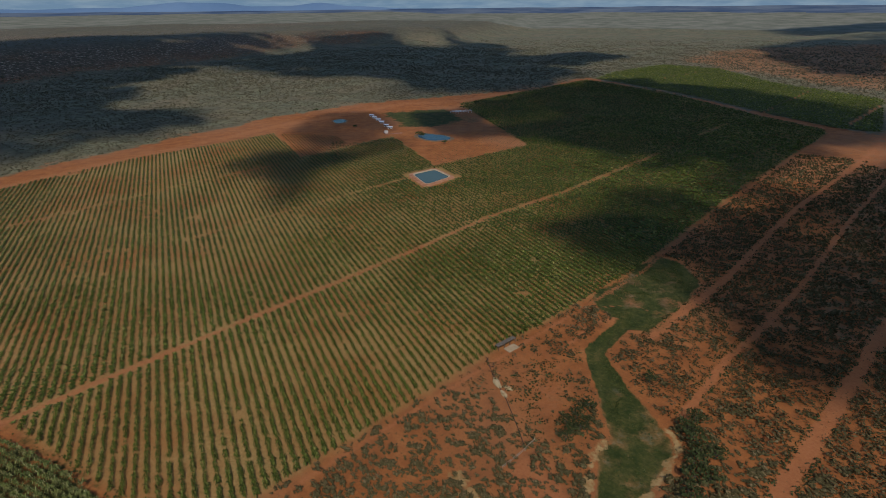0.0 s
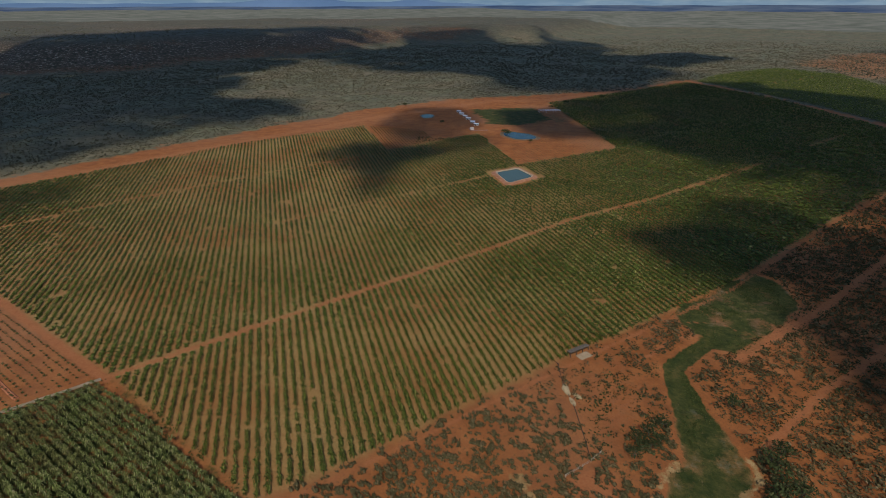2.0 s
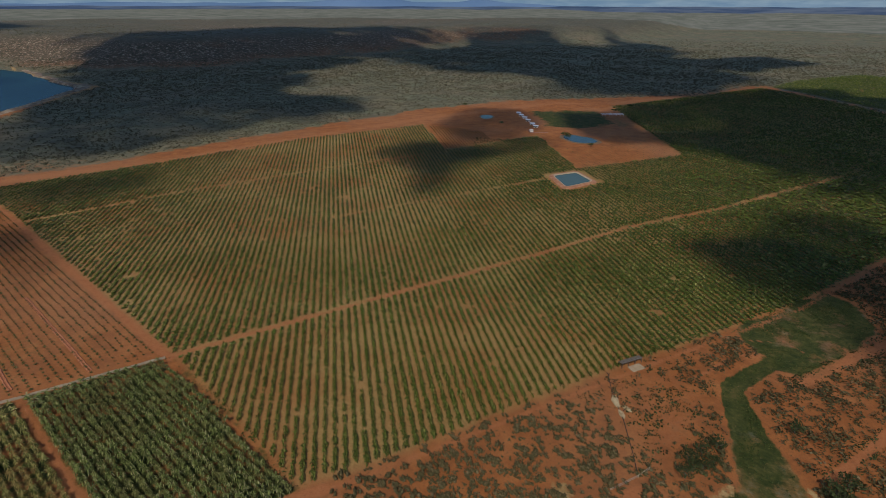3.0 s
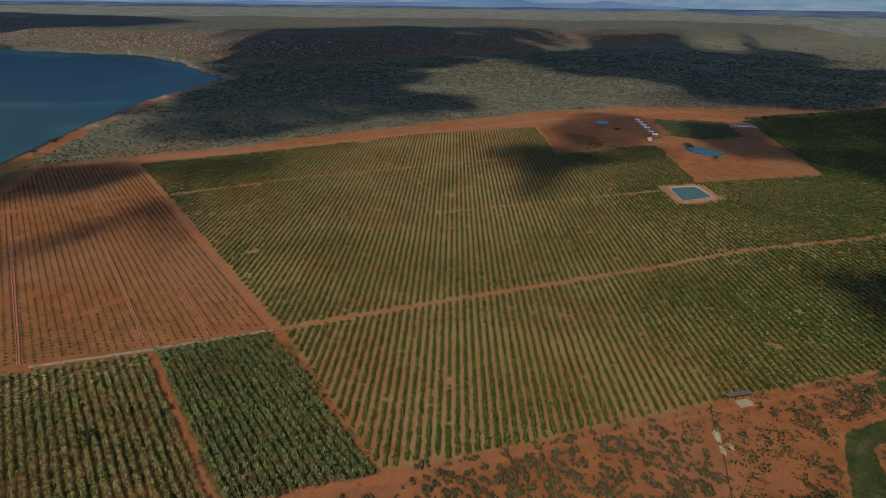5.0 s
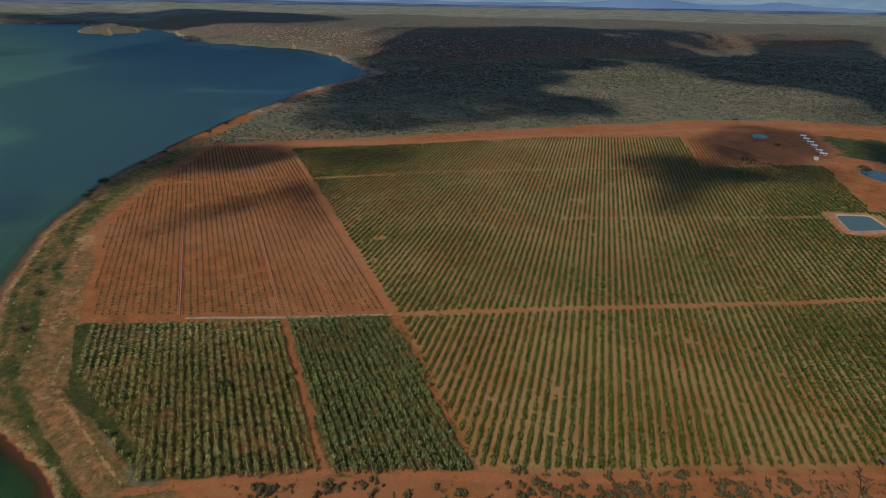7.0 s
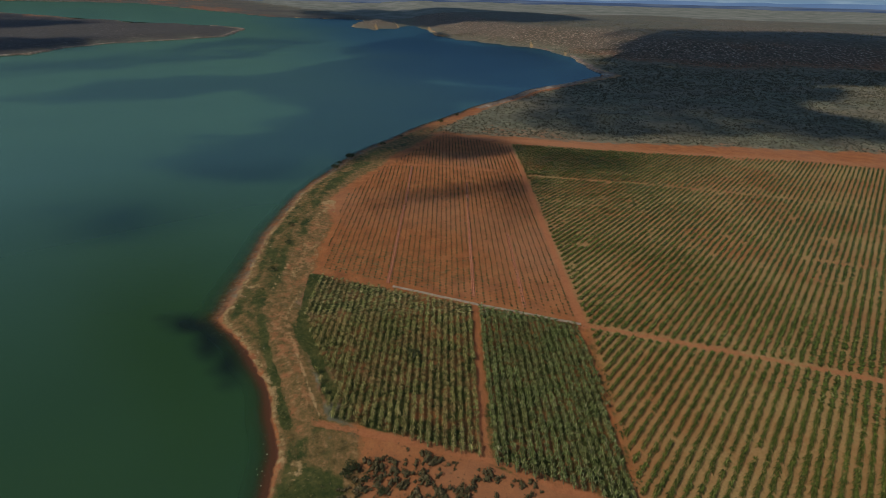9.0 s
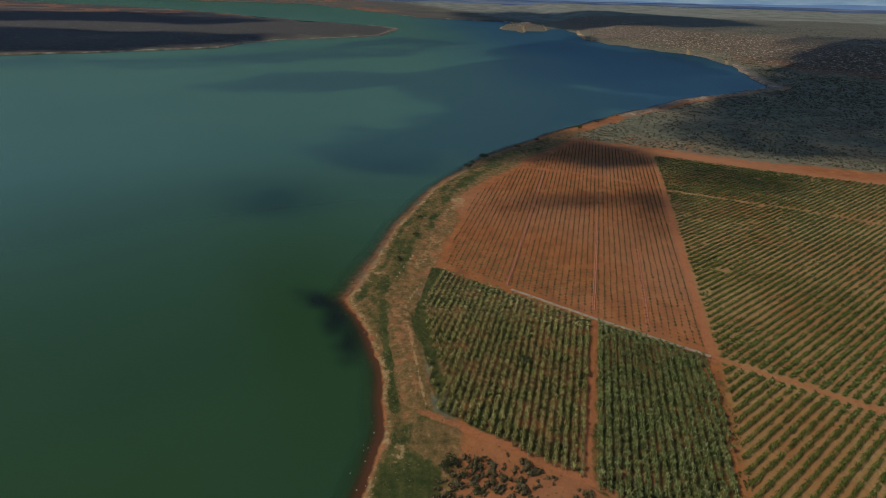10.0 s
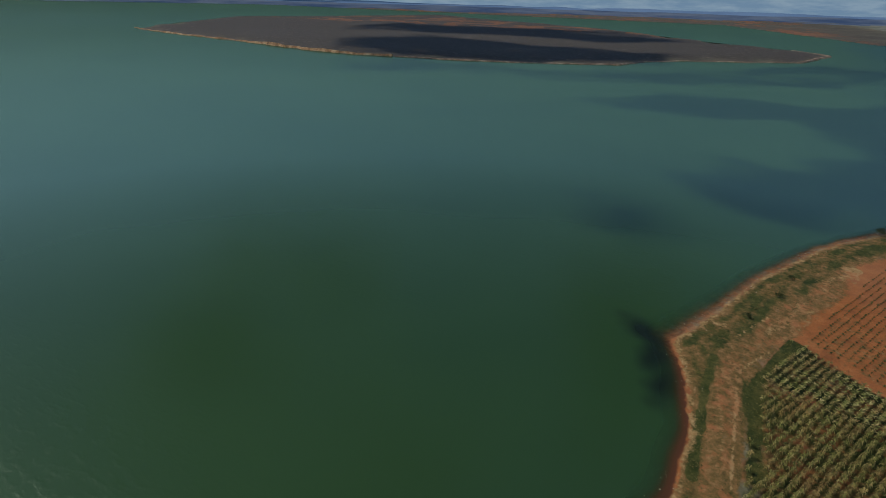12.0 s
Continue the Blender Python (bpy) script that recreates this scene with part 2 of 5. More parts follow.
# ---- the plan, in metres from the point below the drone ----
MAIN = [(-67, 92), (-139, 132), (-326, 222), (-412, 258), (-342, 357), (-275, 464), (-180, 562), (-129, 462), (-54, 543), (-10, 432),
        (77, 503), (17, 742), (247, 985), (277, 932), (328, 822), (366, 642), (391, 561), (378, 538.5), (209.5, 369), (91.5, 238.5), (29, 181.5), (-54, 102)]
YOUNG = [(-176, 562), (-111, 550), (-90, 505), (-129, 464)]
FAR_FIELD = [(264, 1000), (329, 1101), (471, 1224), (548, 1134), (541, 922), (592, 748), (440, 545), (410, 565), (385, 645), (352, 800), (296, 940)]
RED_FIELD = [(-231, 44), (-207, 70), (-175, 101), (-147, 132), (-328, 219), (-406, 256), (-468, 220), (-384, 128), (-328, 82)]
BLOCK_A = [(-229, 40), (-174, 97), (-98.6, 60), (-107, 48.5), (-116, 40.5), (-131, 24.5), (-148, 25), (-188, 26)]
BLOCK_B = [(-171.5, 98.8), (-145, 129.5), (-66, 90.5), (-95, 61)]
RED_LAND = [(-480, 205), (-410, 312), (-329, 452), (-210, 656), (-138, 728), (-70, 774), (132, 867), (235, 1000), (262, 1010), (423, 540),
            (800, 760), (900, 0), (200, -300), (-40, -90), (-95, 12), (-130, 24), (-188, 22), (-232, 40), (-300, 68), (-390, 128)]
FAR_RED = [(526, 1341), (784, 1657), (1700, 1900), (1400, 900), (620, 781), (560, 1000)]
RESERVOIR = [(-27, 407), (-10, 421), (3, 400), (-15, 380)]
WATER = [(900, -2500), (60, -250), (0, -110), (-50, -50), (-100, -2), (-123, 5), (-153, 7), (-180, 4), (-206, -4), (-230, 6), (-287, 27),
         (-348, 58), (-429, 117), (-515, 220), (-580, 310), (-690, 475), (-778, 684), (-819, 690), (-942, 759), (-1149, 856),
         (-1370, 888), (-1786, 801), (-2286, 970), (-3000, 900), (-3300, 500), (-6500, -300), (-9000, -9000), (900, -9000)]
POINT = [(-1395, -2114), (-1291, -1676), (-1234, -1352), (-1143, -1028), (-1138, -877), (-1158, -757), (-1185, -616), (-1235, -493),
         (-1297, -377), (-1364, -274), (-1508, -221), (-1604, -165), (-1695, -35), (-1815, 127), (-2213, 234), (-2410, 123),
         (-2709, -181), (-3711, -850), (-4107, -1440), (-5400, -3000), (-2600, -2980)]
ISLET = [(-2319, 642), (-2176, 706), (-2271, 856), (-2750, 921)]
PLATEAU = [(-2300, 970), (-1640, 800), (-1312, 885), (-960, 870), (-740, 1060), (-600, 1350), (-480, 1750), (-250, 1900), (100, 2100),
           (600, 3500), (-1000, 5200), (-5200, 4000), (-4500, 1500)]
ROAD_A = [(-143, 132), (-89, 190), (-20, 262), (25, 313), (88, 367), (187, 468)]
ROAD_B = [(-328, 216), (-279, 288), (-189, 393), (-123, 458)]
ROAD_C = [(-149, 279), (-111, 318), (-29, 400)]
RED_ROAD = [(-394, 132), (-365, 180), (-328, 222)]
WEST_ROAD = [(-142, 131), (-328, 220), (-412, 258)]
WEST_DITCH = [(-64, 90), (-141, 131)]
SOUTH_ROAD = [(-60, 91.5), (31.5, 178), (94.5, 235.5), (162.5, 315.5), (218.5, 371.5), (282, 438.5), (394, 552)]
DIVIDER = [(-96, 60), (-173, 98)]
BLOCK_EDGE = [(-231, 42), (-207, 68), (-175, 98), (-144, 131)]
NORTH_ROAD = [(-470, 215), (-340, 367), (-270, 480), (-190, 600), (-60, 745), (20, 765), (240, 1000)]
EAST_ROAD = [(255, 997), (283, 939), (335, 825), (372, 645), (397, 559), (430, 500)]
TRACK_1 = [(80, 180), (130, 226), (180, 280), (220, 322), (337, 431), (407, 502)]
TRACK_2 = [(75, 135), (103, 165), (124, 183), (168, 225), (220, 280), (261, 322), (327, 386)]
TRACK_3 = [(60, 75), (87, 103), (123, 136), (177, 186), (330, 320)]
BLOCK_TRACK = [(-130, 21), (-114, 42), (-96, 63), (-60, 93)]
CREEK_BED = [(70, 192), (55, 176), (52, 172), (51, 159), (51, 147), (50, 138), (50, 126), (44, 119), (41, 108), (34, 90), (33, 76), (42, 74), (48, 92),
             (56, 107), (63, 116), (67, 120), (67, 126), (65, 137), (63, 146), (61, 158), (59, 169), (75, 188)]
MEADOW = [(59, 207), (74, 222), (85, 234), (110, 256), (119, 250), (118, 224), (100, 200), (88, 187), (80, 183), (73, 188), (70, 196), (66, 203)]
BANK_STRIP = [(-322, 66), (-278, 47), (-247, 32), (-197, 15), (-172, 13), (-149, 13), (-127, 14), (-131, 20), (-149, 23), (-180, 22.5), (-197, 24),
              (-214, 31), (-229, 40), (-300, 69), (-322, 80)]
BANK_TRACKS = ([(-248, 33), (-235, 27), (-220, 20)], [(-215, 32), (-199, 23.5), (-192, 21.5), (-163, 21.5), (-134, 21.5)])
WEEDY_RIM = [(-226, 41), (-214, 35), (-198, 28), (-180, 27), (-140, 28)]
HEDGE = [(-199, 13), (-185, 12.2), (-171, 11.6), (-153, 11.4), (-134, 11.4)]
YARD = [(-10, 432), (77, 503), (17, 742), (-40, 760), (-160, 670), (-176, 565), (-111, 550), (-54, 545)]
EAST_BARE = [(401, 506), (425, 506), (347, 412), (334, 424)]
MAIN_HEADING, BLOCK_HEADING = 26.4, 65.0


def uplift(x, y):
    """Height of the scarp and plateau beyond the bay, and of the far land that climbs to the horizon."""
    r = np.hypot(x, y)
    d = inside(x, y, PLATEAU) + 40 * value_noise(x, y, 160, 3) + 20 * value_noise(x, y, 60, 4)
    bench = 46 * soft(d - 90, 130) * (1 + 0.12 * value_noise(x, y, 300, 5))
    s = np.clip((r - 2400) / 2450, 0, 1) ** 1.4
    return bench + (104 - bench) * s, bench


def seen_from_drone(x, y, z):
    """Stretches the plan with height, so that zones of far land stay in line."""
    k = EYE[2] / np.maximum(EYE[2] - z, 4)
    return x * k, y * k


def lake_distance(x, y):
    """Positive on land, metres from the shore."""
    warp = (1.2 * value_noise(x, y, 10, 8) + 2.5 * value_noise(x, y, 45, 7)) * np.clip(np.hypot(x, y) / 500, 0.35, 3)
    lake = inside(x, y, WATER)
    return np.maximum(np.maximum(-lake, inside(x, y, POINT)), inside(x, y, ISLET)) + warp


def ground_height(x, y):
    z, bench = uplift(x, y)
    u, v = seen_from_drone(x, y, z)
    d = lake_distance(u, v)
    shore = np.where(d > 0, np.minimum(0.0, -1.25 + d * 0.10), -1.25 + np.maximum(d * 0.12, -4))
    pt = np.maximum(inside(u, v, POINT), inside(u, v, ISLET))
    shore = shore + np.where(pt > 0, np.clip(pt * 0.05, 0, 4.5), 0) + 15 * soft(inside(u, v, ISLET) - 9, 16)
    creek = soft(inside(x, y, CREEK_BED), 3)
    rough = 0.10 * value_noise(x, y, 5, 1) + 0.25 * value_noise(x, y, 30, 2)
    far = np.clip((np.hypot(x, y) - 900) / 900, 0, 1)
    return z + shore - 0.8 * creek + rough * np.clip(d / 20, 0, 1) * 0.5 + far * 2.5 * (1 + value_noise(x, y, 220, 9)) * np.clip(d / 60, 0, 1)


# ---- meshes from arrays ----
def array_mesh(name, verts, tris, material):
    me = bpy.data.meshes.new(name)
    me.vertices.add(len(verts))
    me.vertices.foreach_set("co", np.asarray(verts, np.float32).ravel())
    k = np.shape(tris)[1]
    me.loops.add(len(tris) * k)
    me.loops.foreach_set("vertex_index", np.asarray(tris, np.int32).ravel())
    me.polygons.add(len(tris))
    me.polygons.foreach_set("loop_start", np.arange(0, len(tris) * k, k, dtype=np.int32))
    me.update(calc_edges=True)
    me.materials.append(material)
    return me


def spread(template, places, turns, sizes):
    """One pair of arrays with the template repeated at each place, turned about z and scaled."""
    tv, tf = template
    n, k = len(places), len(tv)
    c, s = np.cos(turns)[:, None], np.sin(turns)[:, None]
    sx = sizes if sizes.ndim == 2 else np.stack([sizes, sizes, sizes], 1)
    x, y, z = tv[None, :, 0] * sx[:, 0:1], tv[None, :, 1] * sx[:, 1:2], tv[None, :, 2] * sx[:, 2:3]
    out = np.stack([x * c - y * s, x * s + y * c, z], -1) + places[:, None]
    return out.reshape(-1, 3), (tf[None] + (np.arange(n) * k)[:, None, None]).reshape(-1, 3)


def joined(parts):
    vs, fs, n = [], [], 0
    for v, f in parts:
        vs.append(v), fs.append(f + n)
        n += len(v)
    return np.concatenate(vs), np.concatenate(fs)


def part(name, bm, material, parent, label=""):
    me = bpy.data.meshes.new(name)
    bm.to_mesh(me)
    bm.free()
    me.materials.append(material)
    ob = new(name, me)
    ob.parent = parent
    if label:
        ob["label"] = label
    return ob


# ---- ground and lake ----
def ring_grid(azimuths, radii):
    a, r = np.meshgrid(azimuths, radii)
    x, y = -np.sin(a) * r, np.cos(a) * r
    m, n = len(radii), len(azimuths)
    i = np.arange(m - 1)[:, None] * n + np.arange(n)[None]
    j = np.arange(m - 1)[:, None] * n + (np.arange(n) + 1)[None] % n
    return x.ravel(), y.ravel(), np.stack([i, i + n, j + n, j], -1).reshape(-1, 4)


def build_ground():
    az = np.radians(np.concatenate([np.arange(-46, 164, 0.26), np.arange(164, 314, 3.0)]))
    radii = np.concatenate([[0.01, 20, 50, 80], EYE[2] / np.tan(np.radians(np.arange(52, 2.4, -0.19))), np.linspace(2870, 4880, 60)])
    x, y, quads = ring_grid(az, radii)
    z = ground_height(x, y)
    up, bench = uplift(x, y)
    u, v = seen_from_drone(x, y, up)
    reach = np.hypot(u, v)
    d = lake_distance(u, v)
    w0 = 0.65 * value_noise(u, v, 3.5, 20) + 0.6 * value_noise(u, v, 1.5, 19)
    w1, w2 = value_noise(u, v, 9, 21), value_noise(u, v, 40, 22)
    red = np.maximum(soft(inside(u, v, RED_LAND) + 5 * w1 + 5 * w2, 12), 0.54 * soft(inside(u, v, FAR_RED) + 30 * w2, 60))
    red = np.maximum(red, 0.8 * soft(13 + 9 * soft(-400 - u, 60) + 5 * w2 - d, 8) * (reach < 1100) * (1 - 0.35 * soft(-208 - u, 20) * (reach < 480)))
    red = np.maximum(red, soft(inside(u, v, RED_FIELD) + 10, 8))
    red = np.maximum(red, 0.40 * soft(60 + 25 * w2 - line_distance(u, v, NORTH_ROAD), 45))
    crop = soft(inside(u, v, MAIN) + 0.8 * w0, 3)
    # dark sward under the tall blocks also imitates shade between the rows
    under = np.maximum(soft(inside(u, v, BLOCK_A) + 0.8 * w0 + 0.4, 1.5), soft(inside(u, v, BLOCK_B) + 0.8 * w0 + 0.4, 1.5)) * (0.62 + 0.12 * w1)
    under = np.maximum(under, 0.66 * soft(inside(u, v, FAR_FIELD) + 3 * w1, 6))
    path = np.zeros_like(u)
    for line, half in ((ROAD_A, 1.5), (WEST_ROAD, 1.7), (SOUTH_ROAD, 0.8), (DIVIDER, 0.6), (TRACK_1, 2.3), (TRACK_2, 1.8), (TRACK_3, 2.7),
                       ([(75, 216), (81, 206), (92, 193)], 0.45), ([(81, 206), (66, 203)], 0.35), ([(44, 172), (61, 191), (70, 194)], 1.1), (RED_ROAD, 1.1), (BLOCK_TRACK, 1.8), (EAST_ROAD, 3.2), (ROAD_B, 0.7), (ROAD_C, 0.6),
                       ([(384, 663), (541, 828)], 1.4), ([(434, 586), (557, 705)], 2.4), ([(379, 988), (495, 1089)], 1.6), ([(250, 536), (303, 591)], 1.3)):
        path = np.maximum(path, soft(half - line_distance(u, v, line) + 0.6 * w0 + 0.4 * w1, 1.0) * 0.85)
    path = np.maximum(path, 0.8 * soft(1.2 - line_distance(u, v, RED_ROAD), 1.4))
    path = np.maximum(path, 0.75 * soft(9 + 4 * w2 + 2 * w0 - line_distance(u, v, NORTH_ROAD), 10))
    path = np.maximum(path, 0.6 * soft(inside(u, v, EAST_BARE) + 4 * w1, 6))
    track_sand = 0.52 * soft(8 + 4 * w2 + 2 * w0 - line_distance(u, v, NORTH_ROAD), 8)
    near_bank = soft(560 - reach, 120) * (u < -60)
    strip = soft(inside(u, v, BANK_STRIP) + 0.8 * w0, 1.5)
    clear = soft(-inside(u, v, RED_FIELD) - 0.5, 1.5) * soft(-inside(u, v, BLOCK_A) - 0.5, 1.5)
    streak = value_noise(8 * d, u - v, 18, 25) + 0.4 * value_noise(14 * d, u - v, 9, 26)
    lawn = soft(d - 3.4 + 0.8 * w0, 2.4) * soft(24 + 5 * w2 + 2.5 * w1 - d, 4) * near_bank * (1 - 0.8 * strip) * clear
    dry = 0.85 * soft(d - 2.2 + 0.6 * w0, 1.2) * soft(30 + 6 * w2 - d, 6) * near_bank * clear
    dry = np.maximum(dry, 0.40 * soft(inside(u, v, RED_FIELD), 4) * soft(48 - line_distance(u, v, BLOCK_EDGE), 30) * soft(-188 - u, 14))
    low = np.clip(1 - np.hypot((u + 104) / 16, (v - 12) / 14), 0, 1)
    rim = 0.9 * soft(2.6 + 2.5 * soft(-205 - u, 12) + 1.2 * w1 - line_distance(u, v, WEEDY_RIM), 2) * soft(inside(u, v, BLOCK_A) + 1.5, 1)
    bed = inside(u, v, CREEK_BED)
    creek = soft(bed + 0.5 * w0, 0.9) * np.where(v < 150, 0.66 + 0.30 * w1 + 0.1 * w0, 0.95)
    meadow = soft(inside(u, v, MEADOW) + 2 * w1 + 1.5 * w0, 2.5) * np.clip(0.78 + 0.25 * w1, 0, 1)
    brushy = soft(u - 100, 60) * soft(v - 150, 60) * soft(u - 0.85 * v + 45, 40)
    red = red * (1 - 0.42 * brushy)
    red = red * (1 - 0.8 * soft(bed - 0.8, 0.8)) * (1 - 0.6 * meadow)
    worn_west = np.exp(-(((u - 34) / 13) ** 2 + ((v - 155) / 26) ** 2))
    dry = np.maximum(dry, 0.36 * worn_west * (1 + 0.5 * w1 + 0.4 * w0))
    path = np.maximum(path, 0.55 * worn_west * (1 + 0.4 * w1))
    dry = np.maximum(dry, 0.7 * soft(bed + 0.4, 0.8) * soft(150 - v, 10))
    path = np.maximum(path, 0.95 * soft(inside(u, v, [(17, 114), (23, 119.5), (30, 118), (31, 100), (30, 84), (16, 84), (15, 104)]) + 1.2 * w1 + w0, 2.5))
    yard = 0.80 * soft(inside(u, v, [(-80, 673), (-62, 690), (2, 708), (21, 629), (-9, 590), (-50, 592)]) + 5 * w1, 9)
    dry = np.maximum(dry, 0.55 * soft(inside(u, v, [(10, 655), (23, 669), (42, 628), (25, 605)]) + 4 * w1, 8))
    path = np.maximum(path, 0.34 * strip * (1 + 0.7 * w0 + 0.5 * w1))
    weeds = 0.42 * soft(1.6 - line_distance(u, v, WEST_DITCH) + 1.5 * w0, 2)
    hedge = soft(1.6 - line_distance(u, v, HEDGE) + 0.6 * w0, 1)
    grass = np.maximum.reduce([under, weeds, lawn * (0.52 + 0.10 * w1 + 0.28 * streak), creek, meadow, rim, yard, hedge, soft(low - 0.3, 0.3) * 0.9])
    beach = soft(4.4 + 0.8 * w0 - d, 2.2) * soft(d - 0.9, 1) * np.where(reach < 520, 0.48, 0.35)
    w3 = value_noise(u, v, 170, 23) + 0.6 * value_noise(u, v, 60, 24)
    bay = soft(-560 - u, 60) * soft(u + 900, 60) * soft(v - 300, 60)
    beach = np.maximum(beach, 0.6 * soft(9 + 14 * soft(v - 520, 80) * soft(780 - v, 60) + 3 * w2 - d, 5) * (d > 0) * bay)
    beach = np.maximum(beach, strip * (0.26 + 0.12 * w1 + 0.22 * streak))
    for line in BANK_TRACKS:
        beach = np.maximum(beach, 0.8 * soft(0.45 - line_distance(u, v, line) + 0.5 * w0, 0.7))
    beach = np.maximum(beach, soft(7 - d, 4) * (d > 0) * (u < -880) * (v > 600))
    beach = np.maximum(beach, track_sand)
    silt = np.minimum(line_distance(u, v, [(33, 96), (40, 113), (43, 120), (48, 125)]) - 1.6, line_distance(u, v, [(49, 98), (57, 109), (64, 116), (68, 121), (69, 129)]) - 1.5)
    beach = np.maximum(beach, 0.62 * soft(-silt + 1.2 * w0 + 0.8 * w1, 1.2))
    for px, py, rr in ((-321, 71, 5), (-114, 10, 1.8), (-117, 11.5, 1.4), (-124, 13, 1.2), (-228, 14, 2.2), (6, 104, 3.2), (3, 110, 2.4), (9, 100, 2.6)):
        beach = np.maximum(beach, 0.8 * soft(rr - np.hypot(u - px, v - py) + 1.5 * w0, 2))
    wet = soft(1.5 + 0.5 * w0 - d, 1.4) * (reach < 1200) * (0.45 + 0.55 * soft(u + 195, 25))
    slope = soft(bench - 4, 6) * soft(43 - bench, 6)
    red = np.maximum(red, (0.84 + 0.3 * w3) * soft(bench - 4, 8) * soft(u + 1300, 250) * soft(-100 - u, 200) * soft(1750 - v, 200))
    red = np.maximum(red, 0.55 * slope * soft(u + 1150, 250) * soft(-250 - u, 150))
    rock = np.maximum(slope * np.clip(-u / 900, 0.15, 1), soft(inside(u, v, ISLET), 20))
    thicket = np.clip(np.maximum(soft(inside(u, v, POINT) - 10, 20), 0.45 * soft(bench - 25, 20)), 0, 1)
    thicket = np.maximum(thicket, (0.75 + 0.25 * w3) * soft(-2700 - u, 300) * soft(1000 - v, 400))
    red = np.maximum(red, 0.5 * soft(-2700 - u, 300) * soft(600 - v, 300) * (w3 > 0.1))
    # the two outer rings take colours with the distance haze painted in
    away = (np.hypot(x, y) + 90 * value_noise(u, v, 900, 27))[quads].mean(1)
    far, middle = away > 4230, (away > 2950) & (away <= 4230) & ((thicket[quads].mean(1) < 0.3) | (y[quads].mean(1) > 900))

    def sheet(name, faces, material):
        used, back = np.unique(faces, return_inverse=True)
        me = array_mesh(name, np.stack([x, y, z], 1)[used], back.reshape(faces.shape), material)
        for name, three in (("zone_a", (red, grass, path)), ("zone_b", (beach, crop, rock)), ("zone_c", (wet, dry, thicket))):
            layer = me.color_attributes.new(name, "FLOAT_COLOR", "POINT")
            values = np.stack([np.clip(c[used], 0, 1) for c in three] + [np.ones(len(used))], 1)
            layer.data.foreach_set("color", values.astype(np.float32).ravel())
        return me

    tagged(new("ground", sheet("ground", quads[~far & ~middle], EARTH)), "red earth and scrubland with worn dirt tracks", "ground", kind="structure")
    tagged(new("backdrop", sheet("backdrop", quads[middle], HAZED_PLAIN)), "far scrub plain with haze paling its colour", "far plain", kind="structure")
    tagged(new("backdrop", sheet("backdrop", quads[far], HAZE)), "far plain running to the horizon, painted haze blue", "far plain", kind="structure")


def build_lake():
    az = np.radians(np.concatenate([np.arange(20, 164, 0.4), np.arange(164, 380, 3.0)]))
    radii = np.concatenate([[40, 70], EYE[2] / np.tan(np.radians(np.arange(52, 2.6, -0.3))), np.linspace(2700, 4880, 60)])
    x, y, quads = ring_grid(az, radii)
    s = np.clip((np.hypot(x, y) - 2400) / 2450, 0, 1) ** 1.4
    z = -1.15 + 104 * s
    u, v = seen_from_drone(x, y, z)
    d = lake_distance(u, v)
    keep = d[quads].min(1) < 12
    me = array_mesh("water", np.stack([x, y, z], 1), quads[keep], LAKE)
    weed = np.maximum.reduce([soft(r - np.hypot((u - a) * c + (v - b) * q, ((v - b) * c - (u - a) * q) * 2.2) + 3 * value_noise(u, v, 5, 61), 9)
                              for a, b, r, c, q in ((-205, -13, 12, 0.7, 0.7), (-190, -7, 12, 1.0, 0.1), (-172, -2, 10, 1.0, 0.0))])
    layer = me.color_attributes.new("depth", "FLOAT_COLOR", "POINT")
    reach = np.clip(200 / np.hypot(u, v), 0.12, 1)
    # bluer bay, with shade and dark sky reflection painted into its tint
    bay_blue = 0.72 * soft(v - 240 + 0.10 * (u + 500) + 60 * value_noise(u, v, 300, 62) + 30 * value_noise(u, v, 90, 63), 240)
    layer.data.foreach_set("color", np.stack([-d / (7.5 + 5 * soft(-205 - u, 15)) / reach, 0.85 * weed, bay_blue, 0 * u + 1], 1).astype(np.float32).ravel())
    tagged(new("water", me), "green reservoir water with small ripples", "lake", kind="structure")


